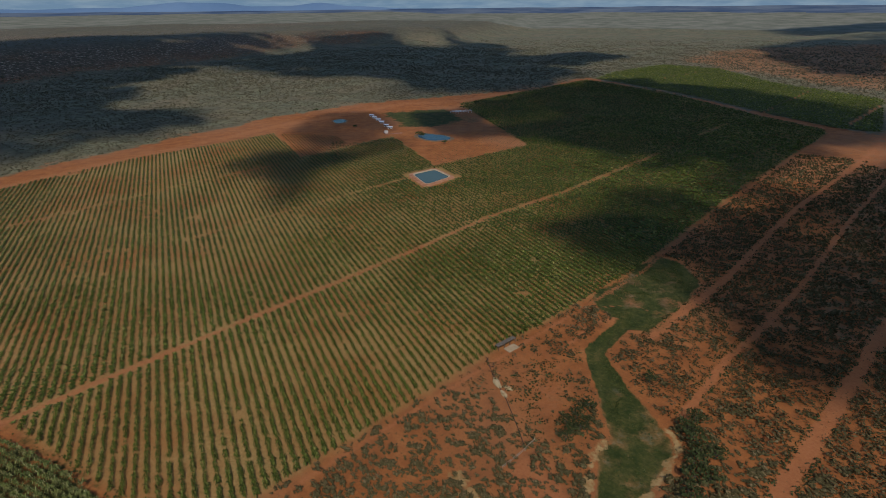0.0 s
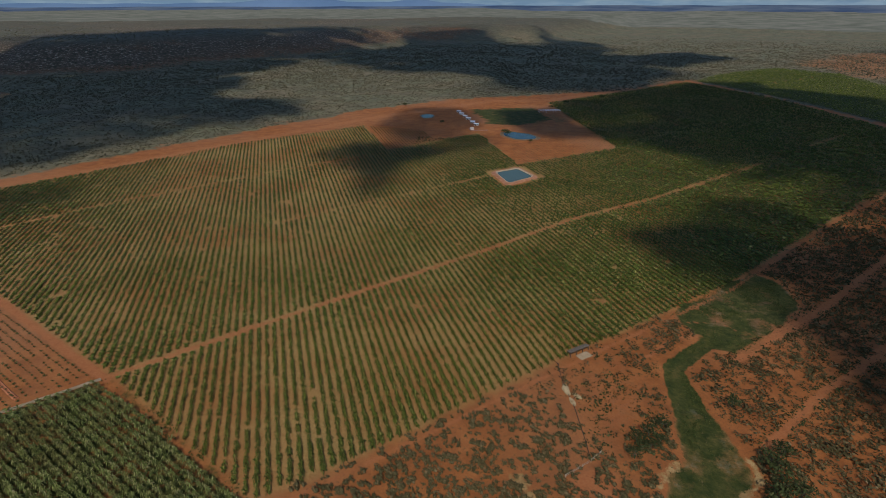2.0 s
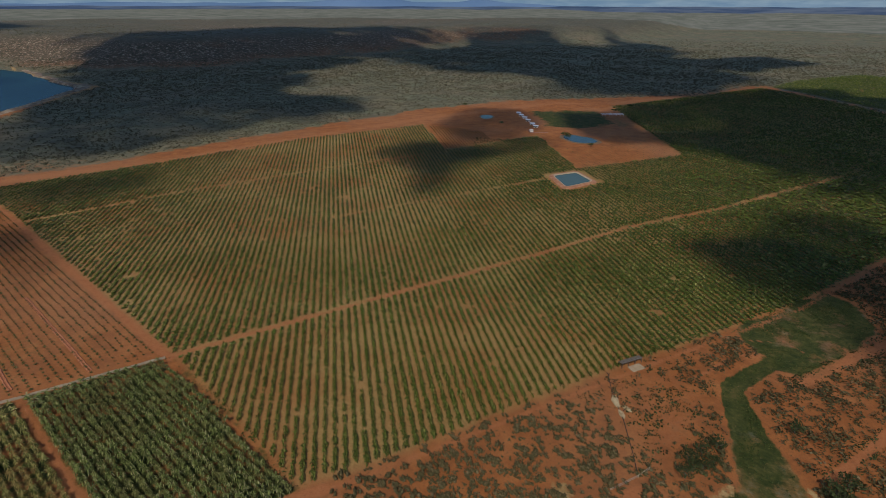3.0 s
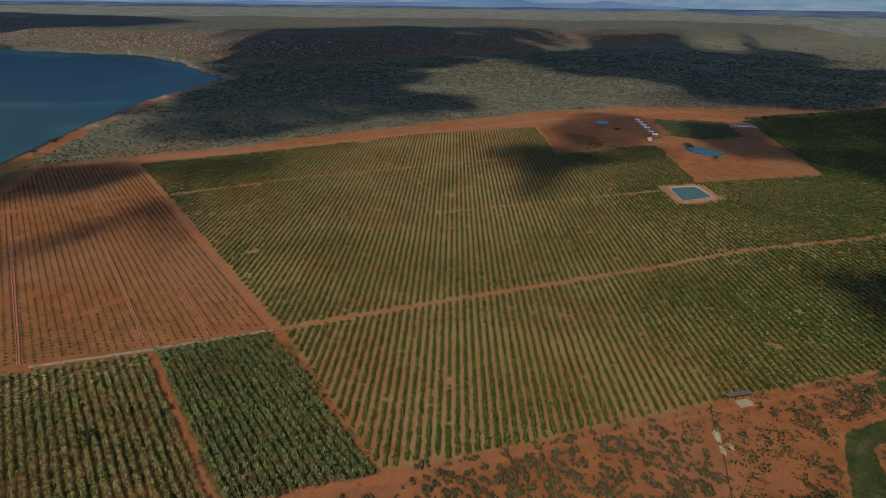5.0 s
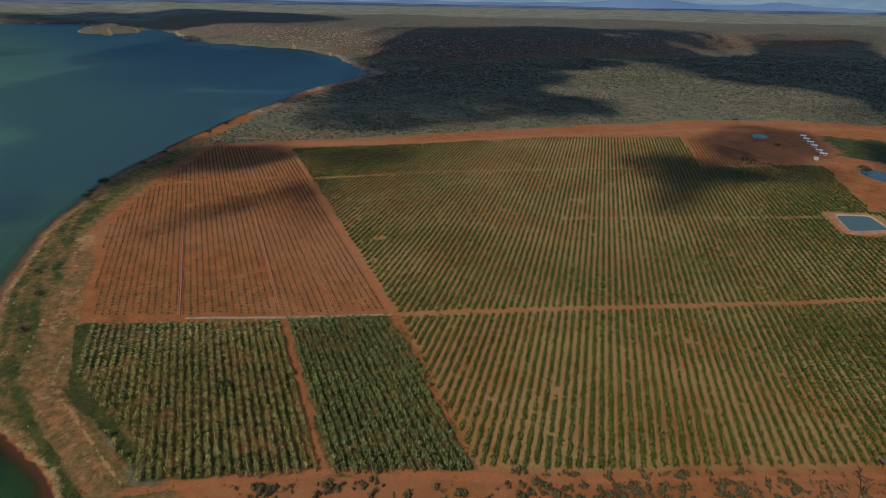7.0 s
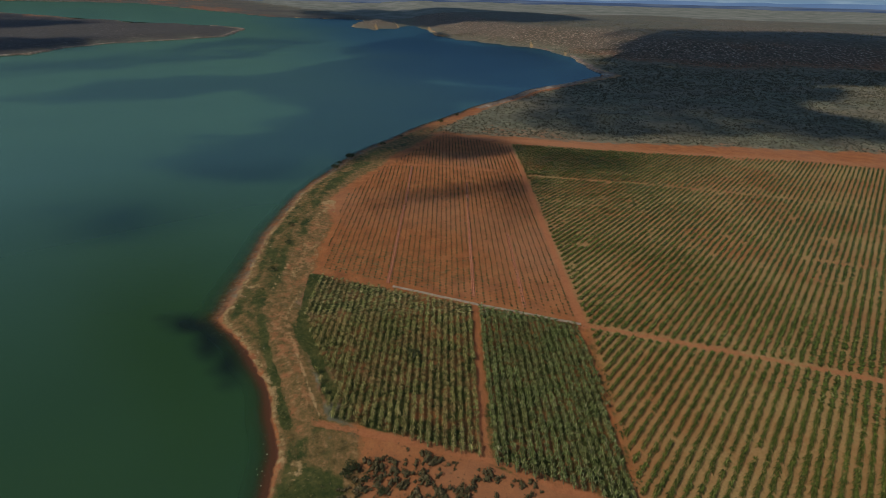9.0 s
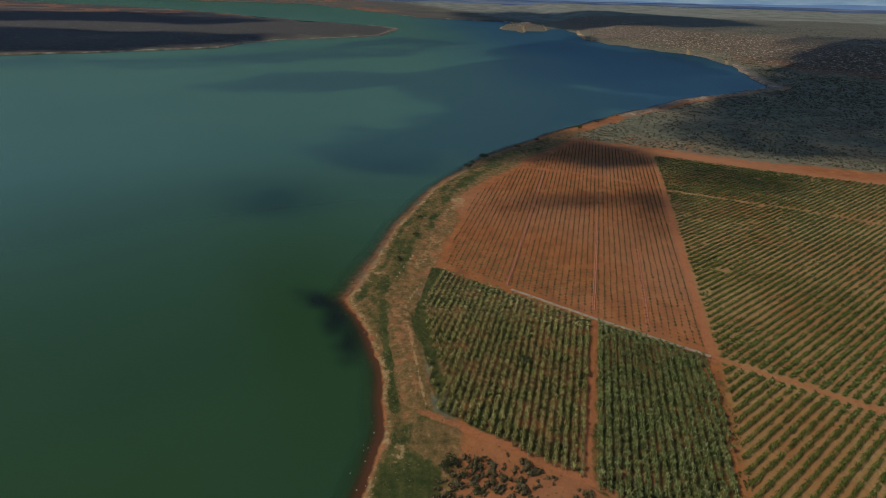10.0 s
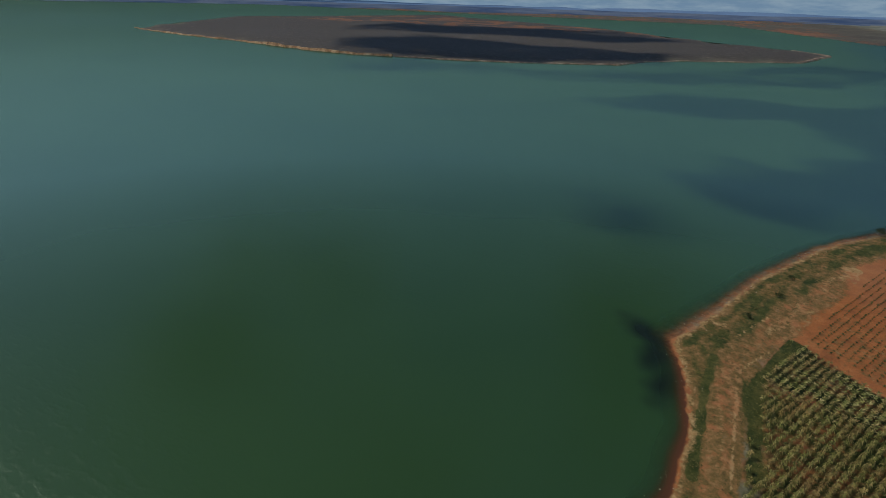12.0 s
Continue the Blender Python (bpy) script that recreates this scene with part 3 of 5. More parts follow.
def shore_band(line, low, high, back, seed, material, label):
    """A worn bank of sand and rock along a far stretch of shore, with uneven height."""
    pts = []
    for (ax, ay), (bx, by) in zip(line, line[1:]):
        n = max(1, round(math.hypot(bx - ax, by - ay) / 10))
        pts += [(ax + (bx - ax) * i / n, ay + (by - ay) * i / n) for i in range(n)]
    p = np.array(pts)
    t = np.gradient(p, axis=0)
    t /= np.linalg.norm(t, axis=1)[:, None]
    out = np.column_stack([-t[:, 1], t[:, 0]])
    probe = lake_distance(*(p + out * 6).T) > lake_distance(*(p - out * 6).T)
    inland = np.where(probe[:, None], out, -out)
    for _ in range(3):
        p = p - inland * np.clip(lake_distance(p[:, 0], p[:, 1]), -15, 15)[:, None]
    swell = 0.5 + 0.5 * value_noise(p[:, 0], p[:, 1], 230, seed) + 0.35 * value_noise(p[:, 0], p[:, 1], 70, seed + 1) + 0.2 * value_noise(p[:, 0], p[:, 1], 22, seed + 2)
    h = low + (high - low) * np.clip(swell, 0, 1.2)
    rows = []
    for step, share in ((-3.0, 0.0), (0.0, 0.12), (1.5, 0.55), (2.6, 0.95), (back, 1.0), (back * 2, 0.2)):
        q = p + inland * (step + 1.2 * value_noise(p[:, 0], p[:, 1], 18, seed + 3))[:, None]
        rows.append(np.column_stack([q, -1.6 + (h + 1.6) * share]))
    n = len(p)
    i = (np.arange(5)[:, None] * n + np.arange(n - 1)[None]).ravel()
    me = array_mesh("shore", np.concatenate(rows), np.stack([i, i + 1, i + 1 + n, i + n], 1), material)
    tagged(new("shore", me), label, "shore", kind="structure")


def shore_material(name, dark, mid, pale):
    k = Nodes(name, 0.95, 0.1)
    n = k.noise(0.05, 7, 0.75)
    k.colour(k.ramp(n, (0.36, dark), (0.5, mid), (0.64, pale)))
    k.bump(n, 0.6, 1.5)
    return k.mat


# haze paling and blueing, and far cloud shade, put into the plain's colours
HAZED_PLAIN = plain_material("hazed_plain", (0.125, 0.128, 0.094), (0.205, 0.195, 0.150), 0.012, 1.0, 0.0)
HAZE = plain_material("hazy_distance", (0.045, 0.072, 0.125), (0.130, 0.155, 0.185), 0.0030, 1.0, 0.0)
build_ground()
build_lake()
TAN_CLIFF = shore_material("tan_cliff", (0.10, 0.062, 0.034), (0.30, 0.165, 0.075), (0.48, 0.34, 0.19))
GREY_SHORE = shore_material("stony_shore", (0.075, 0.055, 0.040), (0.20, 0.135, 0.085), (0.36, 0.28, 0.19))
shore_band(POINT[:6], 0.5, 6.0, 4, 101, TAN_CLIFF, "low orange-tan cliff along the far wooded point")
shore_band(POINT[5:16], 0.2, 2.2, 9, 105, GREY_SHORE, "stony tan beach round the tip of the far point")
shore_band(WATER[14:21], 0.2, 1.6, 9, 109, GREY_SHORE, "brown stony beach along the bay")
shore_band(WATER[16:18], 0.5, 1.5, 16, 113, GREY_SHORE, "wide brown beach at the head of the bay")
shore_band(WATER[20:25], 1.0, 5.0, 6, 117, TAN_CLIFF, "pale tan beach below a rocky scarp")


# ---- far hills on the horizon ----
# the blue of distant haze is put into the hills' colour
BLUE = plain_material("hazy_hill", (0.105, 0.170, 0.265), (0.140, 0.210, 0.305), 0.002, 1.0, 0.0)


def build_hills():
    az = np.radians(np.arange(-60, 180, 0.25))
    deg = np.degrees(az)
    crest = 22 + 8 * value_noise(deg, 0 * deg, 9, 31) + 5 * value_noise(deg, 0 * deg, 2.5, 32)
    crest += 34 * soft(11 - np.abs(deg - 19), 5) * np.clip(0.75 + 0.8 * value_noise(deg, 0 * deg, 3, 33), 0.2, 2) + 12 * soft(10 - np.abs(deg - 40), 8)
    crest = 95 + crest * np.clip((deg + 10) / 20, 0.35, 1)
    rows = []
    for r, share in ((4690, 0.0), (4780, 0.55), (4850, 0.9), (4900, 1.0)):
        rows.append(np.stack([-np.sin(az) * r, np.cos(az) * r, 85 + (crest - 85) * share], 1))
    n = len(az)
    i = (np.arange(3)[:, None] * n + np.arange(n - 1)[None]).ravel()
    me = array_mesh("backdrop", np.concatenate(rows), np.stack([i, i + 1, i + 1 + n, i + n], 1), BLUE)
    tagged(new("backdrop", me), "low hills along the horizon, painted haze blue", "hills", kind="structure")


build_hills()


def build_sky_haze():
    """An added glowing band as pale blue horizon haze, with painted faint cloud banks."""
    az = np.radians(np.arange(0, 360, 3.0))
    rows = [np.stack([-np.sin(az) * 4935, np.cos(az) * 4935, 0 * az + z], 1) for z in (60, 200, 330)]
    n = len(az)
    i, j = np.arange(n), (np.arange(n) + 1) % n
    faces = np.concatenate([np.stack([i + n * k, j + n * k, j + n * k + n, i + n * k + n], 1) for k in range(2)])
    k = Nodes("sky_haze", 1.0, 0.0)
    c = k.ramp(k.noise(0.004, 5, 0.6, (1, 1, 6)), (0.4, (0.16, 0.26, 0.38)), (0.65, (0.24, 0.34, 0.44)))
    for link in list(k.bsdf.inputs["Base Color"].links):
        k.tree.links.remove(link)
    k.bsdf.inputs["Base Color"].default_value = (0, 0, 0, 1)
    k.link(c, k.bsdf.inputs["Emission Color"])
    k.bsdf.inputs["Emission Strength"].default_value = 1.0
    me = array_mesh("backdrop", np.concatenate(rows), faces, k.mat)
    tagged(new("backdrop", me), "glowing band painted as pale blue haze over the horizon", "sky", kind="structure")


build_sky_haze()


# ---- clouds overhead, out of view, that throw the drifting shade ----
def cloud(shade, thin=0, dense=False):
    """A cumulus over the plan outline of its shade; the large far ones have a ragged thin rim."""
    cx, cy = sum(p[0] for p in shade) / len(shade), sum(p[1] for p in shade) / len(shade)
    if dense or math.hypot(cx, cy) < 750:
        return puffs(shade, (CLOUD, THIN_CLOUD, CLOUD_RIM, WISP)[thin])
    puffs(shade, FAR_CLOUD)
    puffs([(cx + (x - cx) * 1.14, cy + (y - cy) * 1.14) for x, y in shade], CLOUD_RIM)


def puffs(shade, material):
    """Many puffs of vapour filling a plan outline high above the ground."""
    high = 1500.0
    shift = TO_SUN * (high / TO_SUN.z)
    p = np.array(shade, float)
    rng = np.random.default_rng(int(abs(p).sum()) % 9973)
    span = math.sqrt(np.ptp(p[:, 0]) * np.ptp(p[:, 1]))
    q = np.column_stack([rng.uniform(p[:, 0].min(), p[:, 0].max(), 1500), rng.uniform(p[:, 1].min(), p[:, 1].max(), 1500)])
    d = inside(q[:, 0], q[:, 1], shade)
    q, d = q[d > -0.01 * span], d[d > -0.01 * span]
    ball = bmesh.new()
    bmesh.ops.create_icosphere(ball, subdivisions=1, radius=1)
    bv = np.array([v.co for v in ball.verts])
    bf = np.array([[v.index for v in f.verts] for f in ball.faces])
    ball.free()
    at, size = [], []
    for (x, y), edge in zip(q, d):
        r = min(max(edge * 1.15, 0.035 * span), 0.13 * span)
        if all(math.hypot(x - a, y - b) > 0.62 * max(r, 0.05 * span) for (a, b, _), _ in zip(at, size)):
            at.append((x, y, 0.0))
            size.append((r * rng.uniform(0.95, 1.25), r * rng.uniform(0.95, 1.25), r * 0.4))
    at, size = np.array(at[:130]), np.array(size[:130])
    at = at + np.array([shift.x, shift.y, high]) + np.column_stack([0 * at[:, 0], 0 * at[:, 0], rng.uniform(0, 12, len(at))])
    v, f = spread((bv, bf), at, rng.uniform(0, 6.28, len(at)), size)
    k = 0.075 * span
    v = v + np.column_stack([value_noise(v[:, 0], v[:, 1], k * 2.5, 71), value_noise(v[:, 0], v[:, 1], k * 2.5, 72), 0 * v[:, 0]]) * k
    v = v + np.column_stack([value_noise(v[:, 0], v[:, 1], k * 0.8, 73), value_noise(v[:, 0], v[:, 1], k * 0.8, 74), 0 * v[:, 0]]) * k * 0.45
    tagged(new("cloud", array_mesh("cloud", v, f, material)), "white fair-weather cloud drifting over the farm", "cloud", kind="structure")


# plan outline of the shade under each cloud
cloud([(228, 930), (262, 1020), (343, 953), (392, 851), (432, 768), (466, 699), (480, 640), (538, 660), (440, 540), (330, 470), (289, 455), (224, 385), (200, 375), (192, 440), (150, 440), (122, 440), (110, 475), (113, 570), (149, 699)], dense=True)
cloud([(28, 715), (240, 970), (150, 600), (112, 482), (80, 521), (45, 631)], 1)
cloud([(95, 328), (124, 359), (149, 362), (185, 330), (142, 275), (118, 252), (95, 251), (79, 263), (80, 298)], 1)
cloud([(67, 282), (95, 303), (131, 298), (164, 312), (184, 297), (252, 347), (346, 414), (270, 250), (200, 160), (152, 150), (136, 154), (131, 166), (130, 186), (120, 200), (112, 214), (115, 240), (92, 239), (77, 245)])
cloud([(300, 380), (420, 480), (560, 660), (520, 480), (380, 340), (320, 340)], 1)
cloud([(-192, 440), (-169, 482), (-126, 490), (-117, 480), (-79, 470), (-104, 411), (-102, 350), (-112, 325), (-132, 380), (-168, 412)], 1)
cloud([(-168, 440), (-150, 476), (-118, 470), (-112, 430), (-112, 370), (-128, 388), (-140, 412)], 2)
cloud([(-125, 440), (-52, 548), (-28, 522), (-50, 469), (-95, 425)], 2)
cloud([(-162, 575), (-159, 660), (-104, 696), (-62, 625), (-44, 563), (-82, 515), (-112, 480)], 1)
cloud([(-48, 655), (7, 694), (47, 655), (58, 560), (24, 520), (-18, 571)])
cloud([(-568, 1463), (-444, 1531), (-400, 2000), (-263, 2060), (-53, 1806), (115, 1640), (182, 1302), (206, 1060), (120, 890), (30, 850), (-60, 840), (-91, 928), (-150, 1060), (-230, 1120), (-345, 1202), (-480, 1224)])
cloud([(-24, 2268), (184, 1877), (238, 1677), (50, 1834)])
cloud([(192, 1416), (373, 1594), (451, 1469), (284, 1230), (196, 1267)])
cloud([(1055, 1820), (1668, 2197), (1560, 1900), (830, 1031), (697, 1021), (718, 1180), (820, 1567)])
cloud([(1390, 2550), (2050, 2750), (1784, 2353), (1382, 2246)])
cloud([(-920, 785), (-1134, 1097), (-1202, 1464), (-1102, 1830), (-775, 1624), (-809, 1974), (-597, 1781), (-387, 1566), (-582, 1700), (-560, 1440), (-555, 1150), (-670, 870), (-830, 690)])
cloud([(-874, 748), (-806, 834), (-735, 909), (-700, 1040), (-608, 949), (-518, 917), (-465, 800), (-500, 757), (-440, 696), (-470, 610), (-520, 560), (-560, 470), (-596, 485), (-700, 540)])
cloud([(-520, 770), (-440, 725), (-345, 712), (-285, 640), (-300, 575), (-370, 545), (-450, 590), (-520, 640)], 1)
cloud([(-640, 460), (-560, 570), (-450, 600), (-350, 545), (-365, 480), (-410, 395), (-430, 335), (-492, 315), (-560, 360)], 1)
cloud([(-410, 130), (-474, 177), (-487, 207), (-422, 264), (-373, 242), (-380, 201), (-378, 181), (-412, 167), (-393, 146)])
cloud([(-351, 208), (-309, 212), (-297, 190), (-261, 195), (-248, 168), (-246, 137), (-277, 165)], 2)
cloud([(-307, 74), (-329, 108), (-326, 167), (-322, 203), (-299, 215), (-285, 196), (-296, 154), (-299, 121), (-290, 90)], 2)
cloud([(-389, 265), (-345, 324), (-305, 299), (-325, 256), (-343, 237)], 2)
cloud([(-372, -100), (-388, -69), (-370, -34), (-339, -14), (-305, -25), (-308, -70)], 3)
cloud([(-474, -15), (-546, 28), (-580, 91), (-667, 138), (-702, 108), (-840, 90), (-1090, 230), (-1230, 430), (-1110, 560), (-870, 400), (-800, 330), (-680, 430), (-600, 320), (-515, 221), (-448, 146), (-388, 90), (-417, 59), (-448, 24)], dense=True)
cloud([(-1400, 350), (-1920, 820), (-1500, 700), (-1330, 740), (-1240, 840), (-950, 740), (-780, 650), (-690, 470), (-700, 440), (-790, 450), (-890, 360), (-1200, 300)], dense=True)
cloud([(-800, -200), (-940, -100), (-960, 10), (-910, 120), (-820, 90), (-780, -41), (-760, -150)], 1)
cloud([(-1040, -760), (-1110, -380), (-1260, -140), (-1810, 170), (-1540, 300), (-1200, 60), (-1050, -260), (-950, -610)])
cloud([(-1610, -1160), (-1870, -1080), (-1800, -780), (-1630, -310), (-1800, -160), (-1410, -270), (-1200, -590), (-1240, -900)])
cloud([(-2240, -1590), (-2510, -1540), (-2620, -1240), (-2790, -670), (-2430, -270), (-2160, -530), (-2240, -970), (-2060, -1470)])
cloud([(-2770, 650), (-3430, 1190), (-2590, 1440), (-2160, 1580), (-1820, 1080), (-2290, 950), (-2820, 1090), (-2700, 770)])
cloud([(-3240, 650), (-3230, 1260), (-2320, 1540), (-1880, 1480), (-1660, 1110), (-2310, 980), (-2720, 710)])


# ---- plants ----
def leaf_strip(rng, length, width, rise, droop, turn, segs):
    """An arching leaf as a narrow folded strip."""
    t = np.linspace(0, 1, segs + 1)
    out = length * (t - 0.18 * t**2)
    up = rise * np.sin(t * 2.2) / 0.9 - droop * t**2.2
    half = width * np.array([0.3] + [1.0] * (segs - 1) + [0.12] if segs > 1 else [1.6, 1.9]) * 0.5
    c, s = math.cos(turn), math.sin(turn)
    verts = []
    for o, u, h in zip(out, up, half):
        for side in (-1, 1):
            verts.append((o * c - side * h * s, o * s + side * h * c, u))
    faces = []
    for i in range(segs):
        a = 2 * i
        faces += [(a, a + 2, a + 3), (a, a + 3, a + 1)]
    return np.array(verts), np.array(faces)


def banana_leaves(seed, leaves, segs, stem, reach, broad=1.0):
    rng = random.Random(seed)
    parts = []
    for i in range(leaves):
        v, f = leaf_strip(rng, reach * rng.uniform(0.75, 1.1), reach * broad * rng.uniform(0.17, 0.25), reach * rng.uniform(0.5, 1.1), reach * rng.uniform(0.3, 0.95),
                          i * 2.4 + rng.uniform(-0.4, 0.4), segs)
        v[:, 2] += stem
        parts.append((v, f))
    return joined(parts)


def banana_stem(stem):
    a = np.arange(5) * 2 * math.pi / 5
    v = np.concatenate([np.stack([np.cos(a) * 0.16, np.sin(a) * 0.16, 0 * a - 0.1], 1), np.stack([np.cos(a) * 0.10, np.sin(a) * 0.10, 0 * a + stem + 0.15], 1)])
    f = [(i, (i + 1) % 5, 5 + (i + 1) % 5) for i in range(5)] + [(i, 5 + (i + 1) % 5, 5 + i) for i in range(5)]
    return v, np.array(f)


def row_places(poly, heading, gap, step, miss, seed, wander=0.25, grow=0.0, bare=-1.12):
    """Planting places in straight rows across a plan shape, with gaps where plants died."""
    rng = np.random.default_rng(seed)
    a = radians(heading)
    along, across = np.array([-math.sin(a), math.cos(a)]), np.array([math.cos(a), math.sin(a)])
    p = np.array(poly, float)
    i = np.arange(math.floor((p @ across).min() / gap), math.ceil((p @ across).max() / gap) + 1)
    j = np.arange(math.floor((p @ along).min() / step), math.ceil((p @ along).max() / step) + 1)
    i, j = np.meshgrid(i, j)
    q = i.ravel()[:, None] * gap * across + (j.ravel() + 0.5 * (i.ravel() % 2))[:, None] * step * along
    q = q + rng.normal(0, wander, q.shape)
    keep = (inside(q[:, 0], q[:, 1], poly) > grow) & (rng.random(len(q)) > miss)
    thin = value_noise(q[:, 0], q[:, 1], 9, seed + 1) + 0.8 * value_noise(q[:, 0], q[:, 1], 4.5, seed + 2)
    keep &= thin > bare
    return q[keep]


def on_ground(q):
    return np.column_stack([q, ground_height(q[:, 0], q[:, 1])])


def stuff(name, chunks, material, label, category):
    v, f = joined(chunks)
    return tagged(new(name, array_mesh(name, v, f, material)), label, category, kind="stuff")


def lush(x, y):
    """The plants stand fuller to the east, by the yard and in the north-west corner."""
    east = soft((x + 0.45 * y) - 95, 150)
    yard = soft(inside(x, y, [(-129, 462), (-54, 543), (-10, 432), (-60, 395)]), 20)
    corner = soft(inside(x, y, [(-326, 222), (-412, 258), (-342, 357), (-279, 288)]) + 25 * value_noise(x, y, 40, 49) - 8, 60)
    return 1 + np.maximum.reduce([0.34 * east, 0.30 * yard, 0.24 * corner])


def plant_field(name, poly, heading, gap, step, miss, seed, material, label, stem, reach, avoid=(), near=0, near_group="", slim=1.0, bare=-1.3, rough=0.03):
    q = row_places(poly, heading, gap, step, miss, seed, 0.13, 0.1, bare)
    for line, half in avoid:
        q = q[line_distance(q[:, 0], q[:, 1], line) > half]
    q = q[inside(q[:, 0], q[:, 1], RESERVOIR) < -7]
    rng = np.random.default_rng(seed + 5)
    order = np.floor((q[:, 1] * math.cos(radians(heading)) - q[:, 0] * math.sin(radians(heading))) / step + 0.25)
    q = q[(np.hypot(q[:, 0], q[:, 1]) < 290) | (order % 2 == 0)]
    r = np.hypot(q[:, 0], q[:, 1])
    order = np.argsort(r)
    q, r = q[order], r[order]
    size = rng.uniform(0.78 - rough, 1.18 + rough, len(q)) * (0.95 + 0.15 * value_noise(q[:, 0], q[:, 1], 35, seed)) * lush(q[:, 0], q[:, 1])
    turn = np.where(r < 290, rng.uniform(0, 6.28, len(q)), radians(heading) + math.pi / 2 + rng.normal(0, 0.12, len(q)))
    sizes = size[:, None] * np.where(r < 290, 1.0, np.array([[1.9], [0.88], [1.0]])).T
    at = on_ground(q)
    chunks = []
    kinds = rng.integers(0, 3, len(q))
    for kind in range(3):
        for lo, hi, leaves, segs, broad in ((0, 190, 11 if stem < 1 else 18, 2, 1.0), (190, 290, 8, 1, 0.8), (290, 400, 7, 1, 1.0), (400, 3000, 5, 1, 1.3)):
            pick = (kinds == kind) & (r >= lo) & (r < hi)
            pick[:near] = False
            if pick.any():
                chunks.append(spread(banana_leaves(seed * 9 + kind, leaves, segs, stem, reach, broad * slim), at[pick], turn[pick], sizes[pick]))
    stuff(name, chunks, material, label, "banana plants")
    if near:
        crowns = [array_mesh("leaves", *banana_leaves(seed * 9 + k, 12, 4, stem, reach, slim), material) for k in range(3)]
        trunk = array_mesh("stem", *banana_stem(stem), STEM)
        for n in range(min(near, len(q))):
            ob = new("banana_plant", trunk)
            tagged(ob, "green banana plant with arching leaves in a row", "banana plant", near_group)
            ob.matrix_basis = Matrix.Translation(at[n]) @ Matrix.Rotation(turn[n], 4, "Z") @ Matrix.Diagonal((size[n],) * 3 + (1,))
            new("leaves", crowns[kinds[n]]).parent = ob


plant_field("banana_rows", MAIN, MAIN_HEADING, 2.97, 1.05, 0.03, 11, BANANA, "long rows of green banana plants on red earth", 0.38, 1.34,
            ((ROAD_A, 2.0), (ROAD_B, 1.7), (ROAD_C, 1.5), (WEST_ROAD, 2.6), (RESERVOIR + RESERVOIR[:1], 7), ([(250, 536), (303, 591)], 2.0)), 150, "banana plants of the big field")
plant_field("far_banana_rows", FAR_FIELD, MAIN_HEADING, 3.3, 1.7, 0.05, 12, BANANA, "far rows of green banana plants", 0.6, 1.4,
            (([(384, 663), (541, 828)], 2.5), ([(434, 586), (557, 705)], 4.0), ([(379, 988), (495, 1089)], 2.5)))
plant_field("mature_banana_rows", BLOCK_A, BLOCK_HEADING, 2.5, 1.1, 0.04, 13, BANANA_OLD, "tall yellowing banana plants in dense rows", 1.2, 1.46, ((WEEDY_RIM, 1.8),), 70, "tall banana plants", 0.72, -1.6, 0.1)
plant_field("dense_banana_rows", BLOCK_B, BLOCK_HEADING, 2.5, 1.05, 0.02, 14, BANANA_TALL, "tall dense banana plants with drying leaves", 1.25, 1.52, (), 75, "dense banana plants", 0.72, -1.7, 0.1)


def tuft(seed, n, reach, high):
    rng = random.Random(seed)
    return joined([leaf_strip(rng, reach * rng.uniform(0.7, 1.1), reach * 0.32, high * rng.uniform(0.6, 1.1), high * 0.4, i * 6.28 / n + rng.uniform(-0.3, 0.3), 2) for i in range(n)])


def seedlings(name, poly, gap, step, miss, seed, label, size, avoid=()):
    q = row_places(poly, BLOCK_HEADING if name == "seedling_rows" else MAIN_HEADING, gap, step, miss, seed, 0.12, 0.8)
    for line, half in avoid:
        q = q[line_distance(q[:, 0], q[:, 1], line) > half]
    rng = np.random.default_rng(seed)
    s = rng.uniform(0.7, 1.25, len(q)) * size
    stuff(name, [spread(tuft(seed, 6, 0.8, 0.7), on_ground(q), rng.uniform(0, 6, len(q)), s)], SEEDLING, label, "young plants")


seedlings("seedling_rows", RED_FIELD, 2.8, 2.6, 0.05, 31, "rows of small young plants on bare red earth", 1.15, ((RED_ROAD, 2.5), (BLOCK_EDGE, 3)))
seedlings("sapling_rows", YOUNG, 2.95, 2.1, 0.05, 33, "thin rows of young plants on red earth", 1.1)
seedlings("yard_seedling_rows", [(-8, 436), (74, 502), (62, 566), (-24, 500)], 3.6, 2.6, 0.1, 35, "sparse rows of seedlings on bare red earth", 0.7)


def leaf_cards(rng, centre, radius, flat, count, size):
    """Small leaf sprays over a lobe, facing outwards with some disorder."""
    d = rng.normal(0, 1, (count, 3))
    d[:, 2] = np.abs(d[:, 2]) * 0.9 - 0.15
    d /= np.linalg.norm(d, axis=1)[:, None]
    at = centre + d * radius * rng.uniform(0.72, 1.08, (count, 1)) * np.array([1, 1, flat])
    n = d + rng.normal(0, 0.38, (count, 3))
    n /= np.linalg.norm(n, axis=1)[:, None]
    a = np.cross(n, rng.normal(0, 1, (count, 3)))
    a /= np.linalg.norm(a, axis=1)[:, None]
    b = np.cross(n, a)
    k = size * rng.uniform(0.6, 1.25, (count, 1))
    v = np.stack([at + a * k, at + b * k * 0.8 - n * k * 0.25, at - a * k, at - b * k * 0.7 - n * k * 0.25], 1).reshape(-1, 3)
    i = np.arange(count)[:, None] * 4
    f = np.concatenate([i + np.array([[0, 1, 2]]), i + np.array([[0, 2, 3]])])
    return v, f


